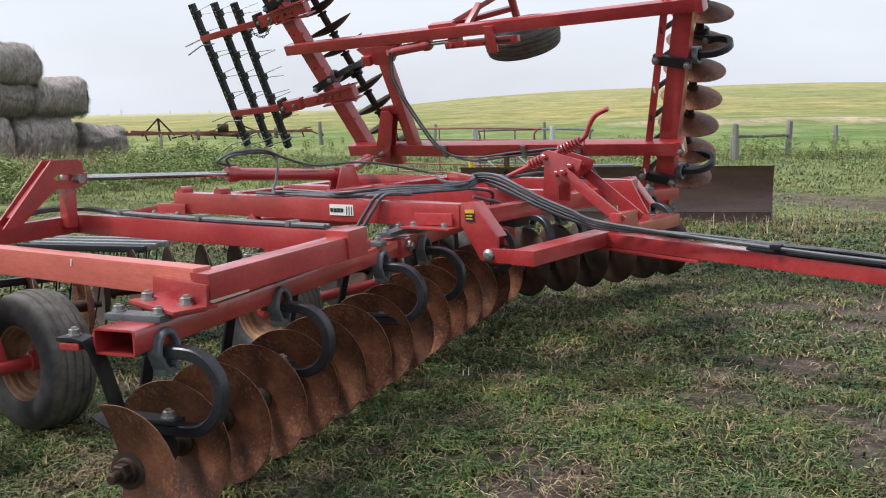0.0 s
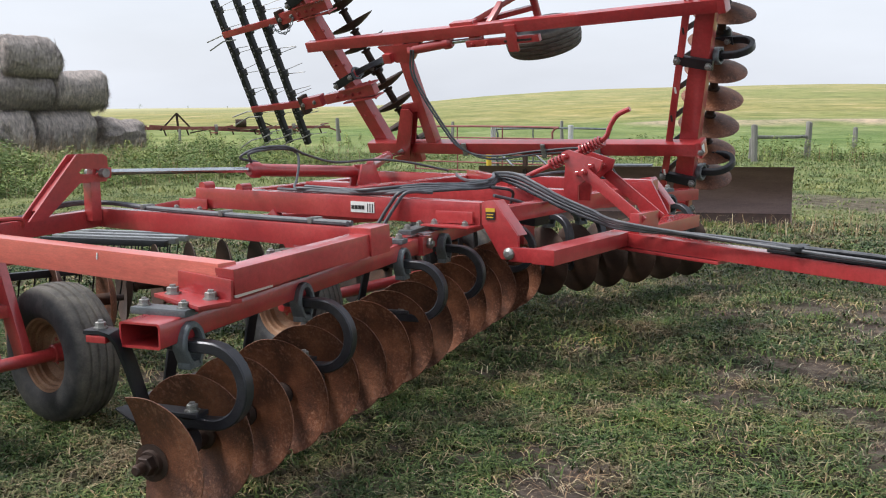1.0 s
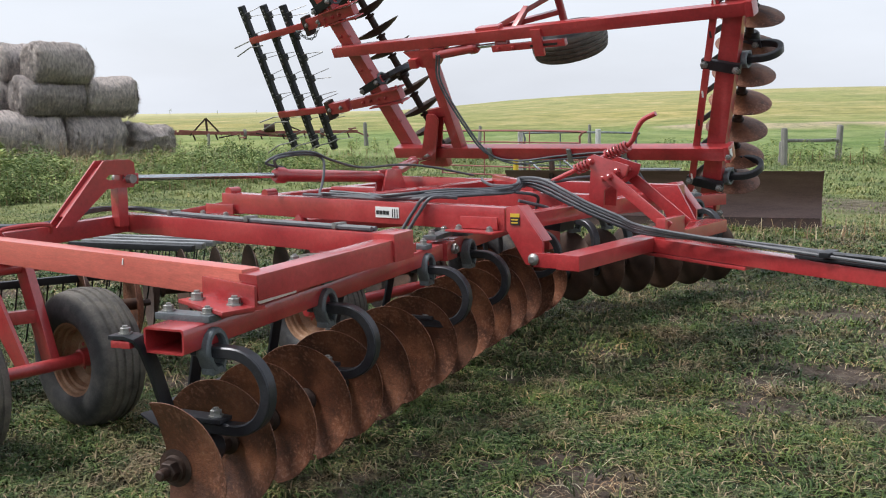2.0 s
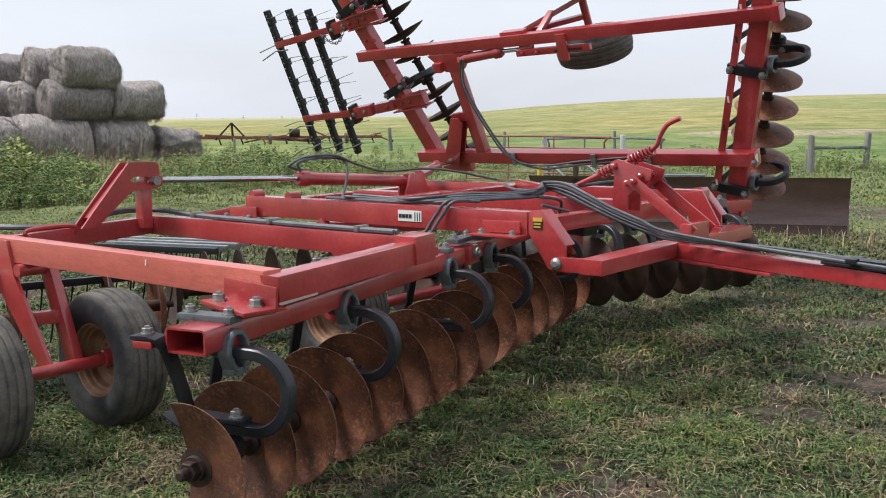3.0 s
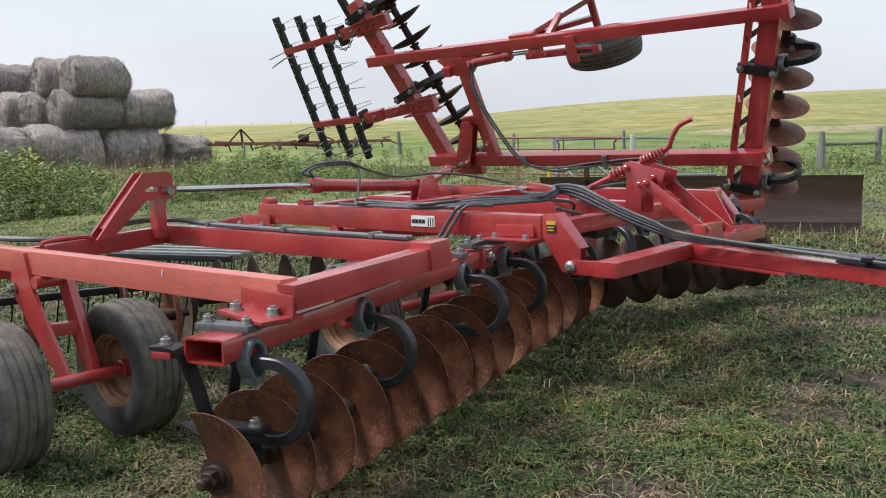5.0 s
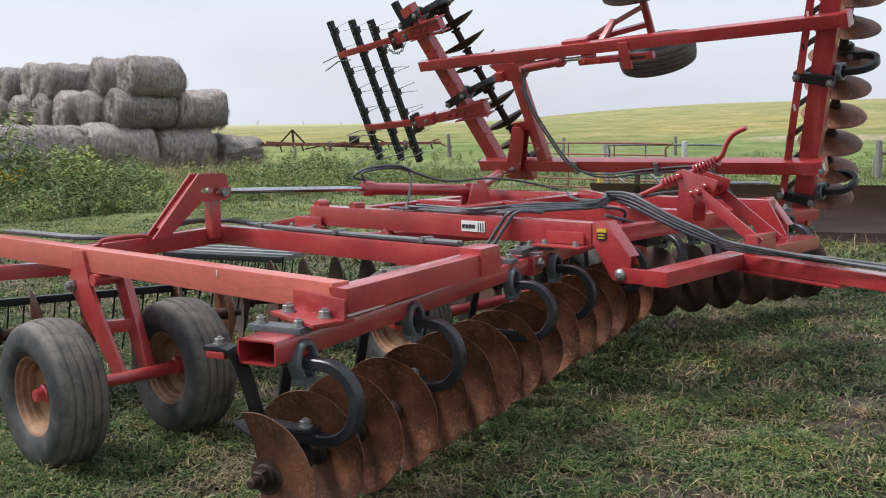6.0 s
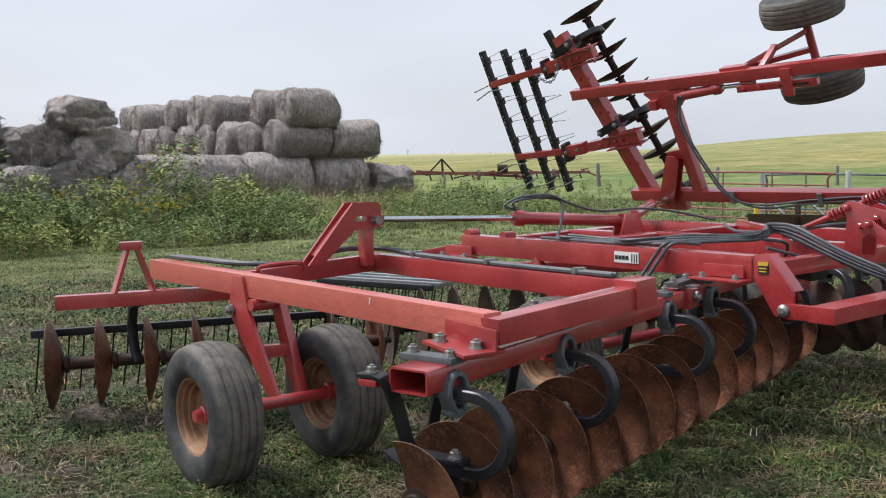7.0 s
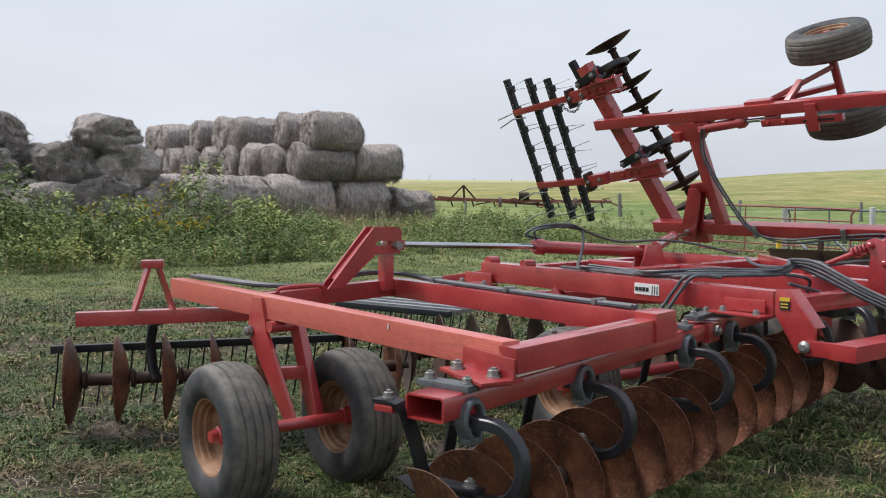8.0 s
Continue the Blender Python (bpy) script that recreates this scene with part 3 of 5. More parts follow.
def near_wing():
    # frame rails
    part("outer_rail", made(bar, (-3.2, 2.9, 0.982), (-6.55, 2.9, 0.977), 0.1, 0.128), RED_FADED, harrow, "sun-faded red outer frame rail")
    lat = part("front_cross_rail", made(bar, (-3.165, 2.852, 0.975), (-3.185, 3.88, 1.03), 0.11, 0.11), RED, harrow)
    part("end_block", made(bar, (-3.182, 3.735, 1.038), (-3.19, 3.89, 1.045), 0.135, 0.138), RED, lat)
    part("inner_rail", made(bar, (-3.27, 4.02, 1.006), (-5.68, 4.02, 0.999), 0.09, 0.12), RED, harrow)
    part("rear_cross_rail", made(bar, (-5.58, 2.96, 0.965), (-5.6, 4.0, 1.0), 0.1, 0.11), RED, harrow)
    part("paint_chip", made(bar, (-4.02, 2.848, 1.0), (-4.015, 2.848, 1.03), 0.006, 0.004, (0, 1, 0), 0), WHITE_DECAL, harrow, "small white paint chip on the rail")
    # gusset under the corner, bolted to the gang tube
    g = part("corner_gusset", made(bar, (-3.11, 2.775, 0.895), (-3.44, 2.82, 0.91), 0.21, 0.016, (0, 0, 1), 0.003), RED, harrow, "red corner plate")
    part("corner_angle", made(bar, (-3.1, 2.832, 0.94), (-3.44, 2.84, 0.952), 0.014, 0.1), RED, g)
    part("shim", made(bar, (-3.15, 2.78, 0.878), (-3.4, 2.81, 0.89), 0.16, 0.014, (0, 0, 1), 0.003), RED, g)
    bolts(g, [(-3.195, 2.8, 0.905), (-3.39, 2.765, 0.914)], size=1.45)
    # front gang tube with its open end
    t0 = V(-3.245, 2.475, 0.807)
    tube = part("gang_tube", made(hollow_bar, t0, t0 + LAT * 2.55, 0.19, 0.1), RED, harrow, "red square tube, open at its end")
    s = V(-3.215, 2.49, 0.297)
    gang("gang_axle", s, LAT, 9, 0.326, broken=True, flip=True)
    for d in (0.18, 1.1, 2.3):
        c = t0 + LAT * d
        clamp_plate(c + V(-0.02, 0, 0.064), FWD, LAT)
        c_hanger(c + FWD * 0.05 + V(0, 0, -0.07), c + FWD * 0.05 + V(0, 0, -0.39), FWD)
    part("tie_rail", made(bar, (-3.34, 3.02, 0.885), (-3.56, 4.38, 0.94), 0.11, 0.05), RED, harrow, "red tie rail over the gang tube")
    k = t0 + LAT * 1.1 + V(0, 0, 0.135)
    over = part("clamp_block", made(bar, k - FWD * 0.1, k + FWD * 0.13, 0.1, 0.035, (0, 0, 1), 0.01), BLACK, harrow, "black clamp over the tie rail")
    bolts(over, [k - FWD * 0.07 + V(0, 0, 0.018), k + FWD * 0.1 + V(0, 0, 0.018)], size=1.2)
    part("decal", made(bar, (-3.275, 3.0, 0.887), (-3.305, 3.26, 0.898), 0.004, 0.04, (0, 0, 1), 0), WHITE_DECAL, lat, "worn white decal")
    part("hose_loop", made(sweep, curve_points([(-5.5, 3.1, 1.0), (-5.5, 3.1, 1.05), (-5.48, 3.36, 1.055), (-5.5, 3.4, 1.0)], 5), 0.014, 7), RED, harrow, "red bent rod handle")
    # scraper bar bracket at the outer end
    bm = bmesh.new()
    sweep(bm, [(-3.47, 2.41, 0.815), (-3.4, 2.43, 0.818), (-3.36, 2.44, 0.81), (-3.345, 2.455, 0.785), (-3.34, 2.5, 0.66), (-3.34, 2.56, 0.46), (-3.33, 2.57, 0.4)], 0.01, 8, flat=(0.085, 0.018))
    b = part("scraper_bracket", bm, BLACK, harrow, "black bent scraper bracket")
    part("angle_clip", made(bar, (-3.46, 2.415, 0.79), (-3.37, 2.44, 0.79), 0.09, 0.03), RED, b, "red clip under the scraper bracket")
    bolts(b, [(-3.42, 2.425, 0.826)], size=1.2)
    sb = part("scraper_bar", made(bar, s + LAT * 0.3 - FWD * 0.3 + V(0, 0, 0.12), s + LAT * 2.5 - FWD * 0.3 + V(0, 0, 0.12), 0.05, 0.05), BLACK, harrow, "black scraper bar behind the discs")
    for i in range(8):
        p = s + LAT * (0.16 + i * 0.326) - FWD * 0.22
        part("scraper", made(sweep, [p + V(-0.08, 0, 0.14), p + V(-0.02, 0, 0.12), p + LAT * 0.05 + V(0.1, 0, 0.06)], 0.01, 6, flat=(0.06, 0.01)), BLACK, sb, "black scraper blade")
        if i % 2:
            part("scraper_hanger", made(bar, p + V(-0.09, 0, 0.12), p + V(0.0, 0, 0.47), 0.06, 0.014, (1, 0, 0), 0.003), BLACK, sb)
    # mast for the wing cylinder
    bm = bmesh.new()
    for dx in (-0.05, 0.04):
        o = V(-5.52 + dx, 0, 0)
        ring = [(0, 3.42, 1.03), (0, 3.53, 1.03), (0, 3.78, 1.235), (0, 3.97, 1.235), (0, 3.99, 1.265), (0, 3.985, 1.39), (0, 3.95, 1.41), (0, 3.765, 1.41)]
        slot = [(0, 3.775, 1.3), (0, 3.8, 1.322), (0, 3.9, 1.318), (0, 3.92, 1.3), (0, 3.9, 1.282), (0, 3.8, 1.286), (0, 3.775, 1.3)]
        prism(bm, [V(p) + o for p in ring + [ring[0]] + slot], (0.014, 0, 0))
    bar(bm, (-5.52, 3.5, 1.08), (-5.52, 3.77, 1.36), 0.08, 0.02, (0, -1, 1))
    bar(bm, (-5.52, 3.9, 0.99), (-5.52, 3.9, 1.25), 0.08, 0.07, (0, 1, 0))
    mast = part("wing_mast", bm, RED, harrow, "red plate mast for the wing cylinder")
    part("pin", made(rod, (-5.42, 3.94, 1.29), (-5.61, 3.94, 1.29), 0.028, 16), ZINC, mast, "grey pivot pin")
    # wheels under the outer rail
    x = -4.88
    wheel((x, 2.43, 0.375), (0.03, 1, 0))
    wheel((x, 3.2, 0.375), (0.03, 1, 0))
    ax = part("wheel_axle", made(rod, (x, 2.46, 0.37), (x, 3.17, 0.37), 0.035, 18), RED, harrow, "red wheel axle")
    bm = bmesh.new()
    prism(bm, [(-5.36, 2.83, 1.03), (-5.25, 2.83, 1.035), (-5.19, 2.83, 0.84), (-4.85, 2.83, 0.36), (-4.97, 2.83, 0.35), (-5.42, 2.83, 0.82)], (0, 0.02, 0), 0.003)
    bar(bm, (-5.14, 3.0, 0.9), (-4.92, 3.0, 0.37), 0.1, 0.05, (0, 1, 0))
    bar(bm, (-5.1, 2.84, 0.62), (-5.03, 3.0, 0.62), 0.06, 0.07)
    rod(bm, (-5.14, 2.82, 0.88), (-5.14, 3.2, 0.88), 0.035, 14)
    wa = part("wheel_arm", bm, RED, ax, "red wheel arm")
    bolts(harrow, [(-5.37, 2.825, 0.83)], (0, -1, 0), 1.5)
    # rear gang
    r0, rd = V(-6.62, 2.27, 0.4), V(0.5, 1, 0.02).normalized()
    part("rear_gang_tube", made(bar, (-6.5, 2.2, 0.82), V(-6.5, 2.2, 0.82) + rd * 1.35, 0.1, 0.09), RED, harrow)
    gang("rear_gang_axle", r0, rd, 8, 0.3, flip=True, nut=True)
    bm = bmesh.new()
    bar(bm, r0 + V(-0.3, -0.1, 0.17), r0 + V(-0.3, -0.1, 0.17) + rd * 2.5, 0.05, 0.05)
    rake = part("rake_bar", bm, BLACK, harrow, "black tine harrow bar")
    for i in range(26):
        p = r0 + V(-0.3, -0.1, 0.17) + rd * (0.05 + i * 0.095)
        part("tine", made(sweep, [p, p + V(-0.04, 0, -0.15), p + V(-0.14, 0.0, -0.42)], 0.006, 6), BLACK, rake)
    for d in (0.5, 1.2):
        q = V(-6.5, 2.2, 0.78) + rd * d
        bm = bmesh.new()
        sweep(bm, [q, q + V(-0.09, 0, -0.03), q + V(-0.13, 0, -0.15), q + V(-0.1, 0, -0.3), q + V(-0.04, 0, -0.38)], 0.02, 8, flat=(0.06, 0.03))
        part("cushion_spring", bm, BLACK, harrow, "black spring hanger of the rear gang")
    q = V(-6.5, 2.2, 0.86) + rd * 0.45
    bm = bmesh.new()
    for d in (-0.12, 0.12):
        prism(bm, [q + rd * d, q + rd * (d + 0.02) , q + rd * (d * 0.2 + 0.02) + V(0, 0, 0.3), q + rd * d * 0.2 + V(0, 0, 0.3)], (0.06, 0, 0))
    bar(bm, q + V(0.02, 0, 0.3) - rd * 0.06, q + V(0.02, 0, 0.3) + rd * 0.08, 0.1, 0.05)
    part("rake_mast", bm, RED, harrow, "red bracket of the tine harrow")


near_wing()

# ---- far wing, folded up past the vertical ----
FO, FU, FW, FN = V(-3.564, 8.9, 1.231), V(-1.0, 0.0, 0.0), V(0.0, -0.3746, 0.9272), V(0.0, 0.9272, 0.3746)


def far(u, w, n=0.0):
    """A place on the raised wing: u rearward from its front, w outward, n below its frame."""
    return FO + FU * u + FW * w + FN * n


def hose(parent, pts, r=0.011, n=7):
    return part("hose", made(sweep, curve_points(pts, n), r, 7), HOSE, parent, "black hydraulic hose")


def far_wing():
    outer = part("outer_rail", made(bar, far(-0.41, 1.365), far(4.33, 1.2), 0.11, 0.1, FN), RED, harrow)
    part("rail_cap", made(bar, far(-0.44, 1.366), far(-0.37, 1.364), 0.13, 0.12, FN), RED, outer)
    inner = part("inner_rail", made(bar, far(-0.06, 0.055), far(3.83, 0.01), 0.12, 0.12, FN), RED, harrow)
    part("rail_cap", made(bar, far(-0.08, 0.055), far(-0.03, 0.055), 0.15, 0.14, FN), RED, inner)
    part("decal", made(bar, far(-0.083, 0.02, -0.03), far(-0.083, 0.1, -0.03), 0.05, 0.004, FU, 0), WHITE_DECAL, inner, "small white decal on the rail's end")
    bolts(inner, [far(-0.07, 0.04, -0.06)], -FN, 1.4)
    part("front_gang_tube", made(bar, far(0.28, -0.62, 0.12), far(-0.48, 2.3, 0.12), 0.17, 0.11, FN), RED, harrow)
    lip = part("hinge_lug", made(bar, far(0.4, -0.58, 0.1), far(0.2, -0.58, 0.1), 0.1, 0.12, FN), RED, harrow, "red hinge lug at the wing's foot")
    bolts(lip, [far(0.13, -0.58, 0.03)], -FN, 1.4)
    scr = part("scraper_rail", made(bar, far(0.4, -0.42, 0.02), far(-0.24, 1.95, 0.02), 0.06, 0.03, FN), RED, harrow, "red scraper rail with slots")
    for k in range(8):
        w = -0.2 + 0.27 * k
        p = far(0.218 - 0.27 * (w - 0.253), w, 0.02)
        part("scraper", made(bar, p, p + FN * 0.42 - FU * 0.06, 0.05, 0.012, FU, 0.003), BLACK, scr)
        part("slot", made(bar, p - FN * 0.017 - FW * 0.03, p - FN * 0.017 + FW * 0.03, 0.018, 0.003, FN, 0), BLACK_INK if k % 3 else WHITE_DECAL, scr, "slot in the scraper rail")
    rear = part("rear_gang_tube", made(bar, far(3.68, -0.06, 0.13), far(4.42, 1.85, 0.13), 0.17, 0.12, FN), RED, harrow)
    bolts(rear, [far(3.62 + 0.387 * w + d, w, 0.065) for w in (0.35, 0.95, 1.35) for d in (-0.03, 0.1)], -FN, 0.8, RED_BOLT)
    post = part("cross_rail", made(bar, far(2.93, 0.0, 0.0), far(3.05, 1.2, 0.0), 0.12, 0.1, FN), RED, harrow)
    bm = bmesh.new()
    prism(bm, [far(3.33, 1.17, -0.055), far(2.78, 1.19, -0.055), far(2.95, 0.99, -0.055), far(3.13, 0.99, -0.055)], FN * 0.11, 0.004)
    part("gusset", bm, RED, post)
    part("gusset_lug", made(bar, far(3.2, 1.0, -0.06), far(3.2, 1.1, -0.06), 0.1, 0.09, FN), RED, post)
    gang("gang_axle", far(0.23, -0.446, 0.62), FW - FU * 0.249, 11, 0.279, FN, flip=True, nut=False)
    gang("rear_gang_axle", far(3.665, -0.25, 0.62), FW + FU * 0.358, 10, 0.253, FN, nut=True, blade=SHADED_BLADE)
    for w, u in ((-0.28, 0.2), (0.85, -0.1), (1.95, -0.39)):
        c = far(u - 0.02, w, 0.2)
        cl = part("clamp_block", made(bar, far(u + 0.2, w + 0.04, 0.03), far(u - 0.14, w - 0.03, 0.03), 0.09, 0.05, FN, 0.008), BLACK, harrow, "black clamp across the gang tube")
        bolts(cl, [far(u + 0.17, w + 0.035, 0.005), far(u - 0.11, w - 0.03, 0.005)], -FN, 1.5)
        c_hanger(c - FU * 0.06, far(u - 0.05, w + 0.02, 0.55), -FU, -FN)
    for w, u in ((0.78, 3.99), (1.72, 4.36)):
        cl = part("clamp_block", made(bar, far(u + 0.16, w - 0.07, 0.05), far(u - 0.14, w + 0.05, 0.05), 0.09, 0.05, FN, 0.008), BLACK, harrow, "black clamp across the gang tube")
        bolts(cl, [far(u + 0.13, w - 0.06, 0.02), far(u - 0.11, w + 0.04, 0.02)], -FN, 1.3)
        c_hanger(far(u, w, 0.2), far(u + 0.02, w - 0.06, 0.55), -FU + FW * 0.4, -FN)
    # tine harrow on two arms
    for a, m, b in (((3.79, 0.633), (4.748, 0.492), (5.67, 0.415)), ((4.12, 1.604), (4.702, 1.509), (5.74, 1.36))):
        p, q, e = far(*a, 0.1), far(*m, 0.1), far(*b, 0.12)
        arm = part("rake_arm", made(bar, q, e, 0.075, 0.055, FN), RED, harrow)
        d = (q - p).normalized()
        across = d.cross(FN)
        sock = part("arm_socket", made(bar, p - d * 0.16, p + d * (q - p).length * 0.62, 0.11, 0.09, FN), RED, arm)
        for k in (-1, 1):
            cheek = part("cheek_plate", made(bar, p - d * 0.2 + across * 0.075 * k - FN * 0.02, p + d * 0.3 + across * 0.07 * k - FN * 0.02, 0.016, 0.15, FN, 0.003), RED, arm)
            bolts(cheek, [p + d * x + across * 0.084 * k - FN * 0.03 for x in (-0.14, 0.2)], across * k, 0.9, RED_BOLT)
        bolts(sock, [p + d * x - FN * 0.05 for x in (0.05, 0.16, 0.28, 0.4)], -FN, 1.0, RED_BOLT)
        joint = part("joint", made(bar, q - d * 0.3, q + d * 0.06, 0.13, 0.1, FN, 0.01), RED, arm)
        part("pivot_ear", made(bar, q + d * 0.01 - across * 0.1, q + d * 0.02 + across * 0.12, 0.06, 0.12, FN, 0.012), RUST_DARK, joint, "dark worn pivot ear")
        bolts(joint, [q - d * 0.02 - FN * 0.06, q - d * 0.2 - FN * 0.05], -FN, 1.1)
    ends = (((5.768, 1.775), (5.637, -0.03)), ((5.398, 1.763), (5.264, -0.037)), ((5.087, 1.738), (4.962, -0.051)))
    for top, low in ends:
        p, q = far(*top, 0.16), far(*low, 0.16)
        rb = part("rake_bar", made(bar, p, q, 0.075, 0.06, FN, 0.008), BLACK, harrow, "black tine harrow bar")
        for i in range(7):
            o = p.lerp(q, (i + 0.5) / 7)
            part("tine_clip", made(bar, o - FU * 0.045 + FW * 0.04, o - FU * 0.045 - FW * 0.04, 0.03, 0.075, FN, 0.004), BLACK, rb)
            for d in (-0.02, 0.035):
                sag = 0.05 + 0.03 * math.sin(i * 2.3 + d * 40 + top[0])
                part("tine", made(sweep, [o - FN * 0.03 + FW * d, o - FU * 0.1 + FW * (d + 0.015), o - FU * 0.33 + FW * (d + sag) + FN * 0.03], 0.0042, 5), ZINC, rb)
            bolts(rb, [o - FN * 0.032 + FW * k for k in (-0.07, 0.0, 0.07)], -FN, 0.55)
    for w0 in (0.4, 1.37):
        for d in (0.0, 0.07):
            p = far(5.55, w0 - d, 0.1)
            part("tine", made(sweep, [p, p + FU * 0.22 - FW * 0.01, p + FU * 0.5 - FW * (0.08 + d * 0.5)], 0.008, 6), ZINC, harrow, "grey spring tine")
    for k in range(3):
        p = far(5.75 - 0.33 * k, 0.02, 0.1)
        part("tine", made(sweep, [p - FU * 0.3 + FW * 0.09, p - FU * 0.12 + FW * 0.03, p + FU * 0.1 - FW * 0.01, p + FU * 0.34 - FW * 0.12], 0.008, 6), ZINC, harrow, "grey spring tine")
    link = mesh_of("chain_link", made(sweep, [(0.026 * math.cos(a * math.pi / 8), 0.014 * math.sin(a * math.pi / 8), 0) for a in range(17)], 0.005, 6), GREY_IRON)
    chain = part("chain_hook", made(bar, far(4.84, 1.45, 0.03), far(4.8, 1.45, 0.03), 0.03, 0.03, FN), GREY_IRON, harrow, "hook of a hanging safety chain")
    for i in range(11):
        a = i / 10
        here, ahead = [far(4.84 - 0.36 * q, 1.45 + 0.06 * q - 0.12 * math.sin(math.pi * q), 0.03) for q in (a, a + 0.05)]
        placed("chain_link", link, turned(ahead - here, here, FN if i % 2 else FW), chain)
    part("rake_stub", made(bar, far(4.5, 1.6, 0.14), far(4.61, 1.91, 0.14), 0.08, 0.06, FN), BLACK, harrow, "black bar end with a broken tine")
    # wheels behind the raised outer rail
    a, b = far(1.78, 1.71, 0.6), far(1.72, 0.98, 0.6)
    wheel(a, -FW, up=FU)
    wheel(b, -FW, up=FU)
    ax = part("wheel_axle", made(rod, a, b, 0.04, 14), RED, harrow, "red wheel axle")
    for d in (0.0, 0.13):
        part("wheel_arm", made(bar, far(2.3 + d, 1.28, 0.05), far(1.77, 1.47 - d * 1.4, 0.58), 0.05, 0.08, FN), RED, ax)
    part("wheel_arm", made(bar, far(2.02, 1.25, 0.05), far(1.98, 1.42, 0.36), 0.05, 0.06, FU), RED, ax)
    part("arm_pad", made(bar, far(2.38, 1.32, 0.03), far(2.1, 1.33, 0.03), 0.07, 0.09, FN), RED, outer)
    part("rail_strap", made(bar, far(1.66, 1.06, -0.06), far(1.66, 1.32, -0.06), 0.11, 0.03, FN), RED, outer)
    cylinder(far(2.84, 1.121, -0.03), far(2.4, 1.165, 0.0), far(2.1, 1.175, 0.02), 0.05)
    link_bar = part("stroke_link", made(bar, far(2.2, 1.15, -0.04), far(1.38, 1.17, -0.02), 0.065, 0.05, FN), RED, harrow, "red slotted link")
    part("slot", made(bar, far(1.75, 1.163, -0.068), far(1.45, 1.17, -0.062), 0.022, 0.004, FN, 0), BLACK_INK, link_bar, "dark slot in the link")
    bolts(link_bar, [far(2.12, 1.15, -0.066), far(1.95, 1.155, -0.066)], -FN, 1.1, RED_BOLT)
    # hinge mast
    bm = bmesh.new()
    for n in (-0.13, -0.03):
        prism(bm, [far(3.44, -0.08, n), far(3.24, -0.09, n), far(3.03, 0.44, n), far(3.07, 0.5, n), far(3.17, 0.5, n)], FN * 0.015, 0.002)
    bar(bm, far(3.36, 0.05, -0.08), far(3.12, 0.47, -0.08), 0.1, 0.02, FU)
    bar(bm, far(3.18, 0.48, -0.07), far(2.98, 0.5, -0.02), 0.1, 0.05, FN)
    mast = part("wing_mast", bm, RED, harrow, "red plate mast for the wing cylinder")
    part("pin", made(rod, far(3.3, 0.02, -0.18), far(3.3, 0.02, 0.02), 0.024, 14), ZINC, mast)
    part("hinge_plate", made(bar, far(3.5, -0.1, 0.02), far(3.15, -0.1, 0.02), 0.12, 0.08, FN), RED, mast)
    # hoses down the post and along the rail
    for d in (0.0, 0.035):
        hose(harrow, [far(2.88 - d, 1.13, -0.08), far(2.94 - d, 0.83, -0.08), far(2.74 - d, 0.34, -0.09), far(2.55 - d, 0.05, -0.09), far(2.2, -0.04 - d, -0.08), far(1.6, 0.03 - d, -0.08), far(1.0, 0.05 - d, -0.08), far(0.75, -0.25, -0.1)], 0.011)
    for u in (2.5, 1.55, 0.95):
        part("hose_clip", made(bar, far(u, -0.04, -0.085), far(u, 0.1, -0.085), 0.05, 0.02, FN), ZINC, inner)


far_wing()


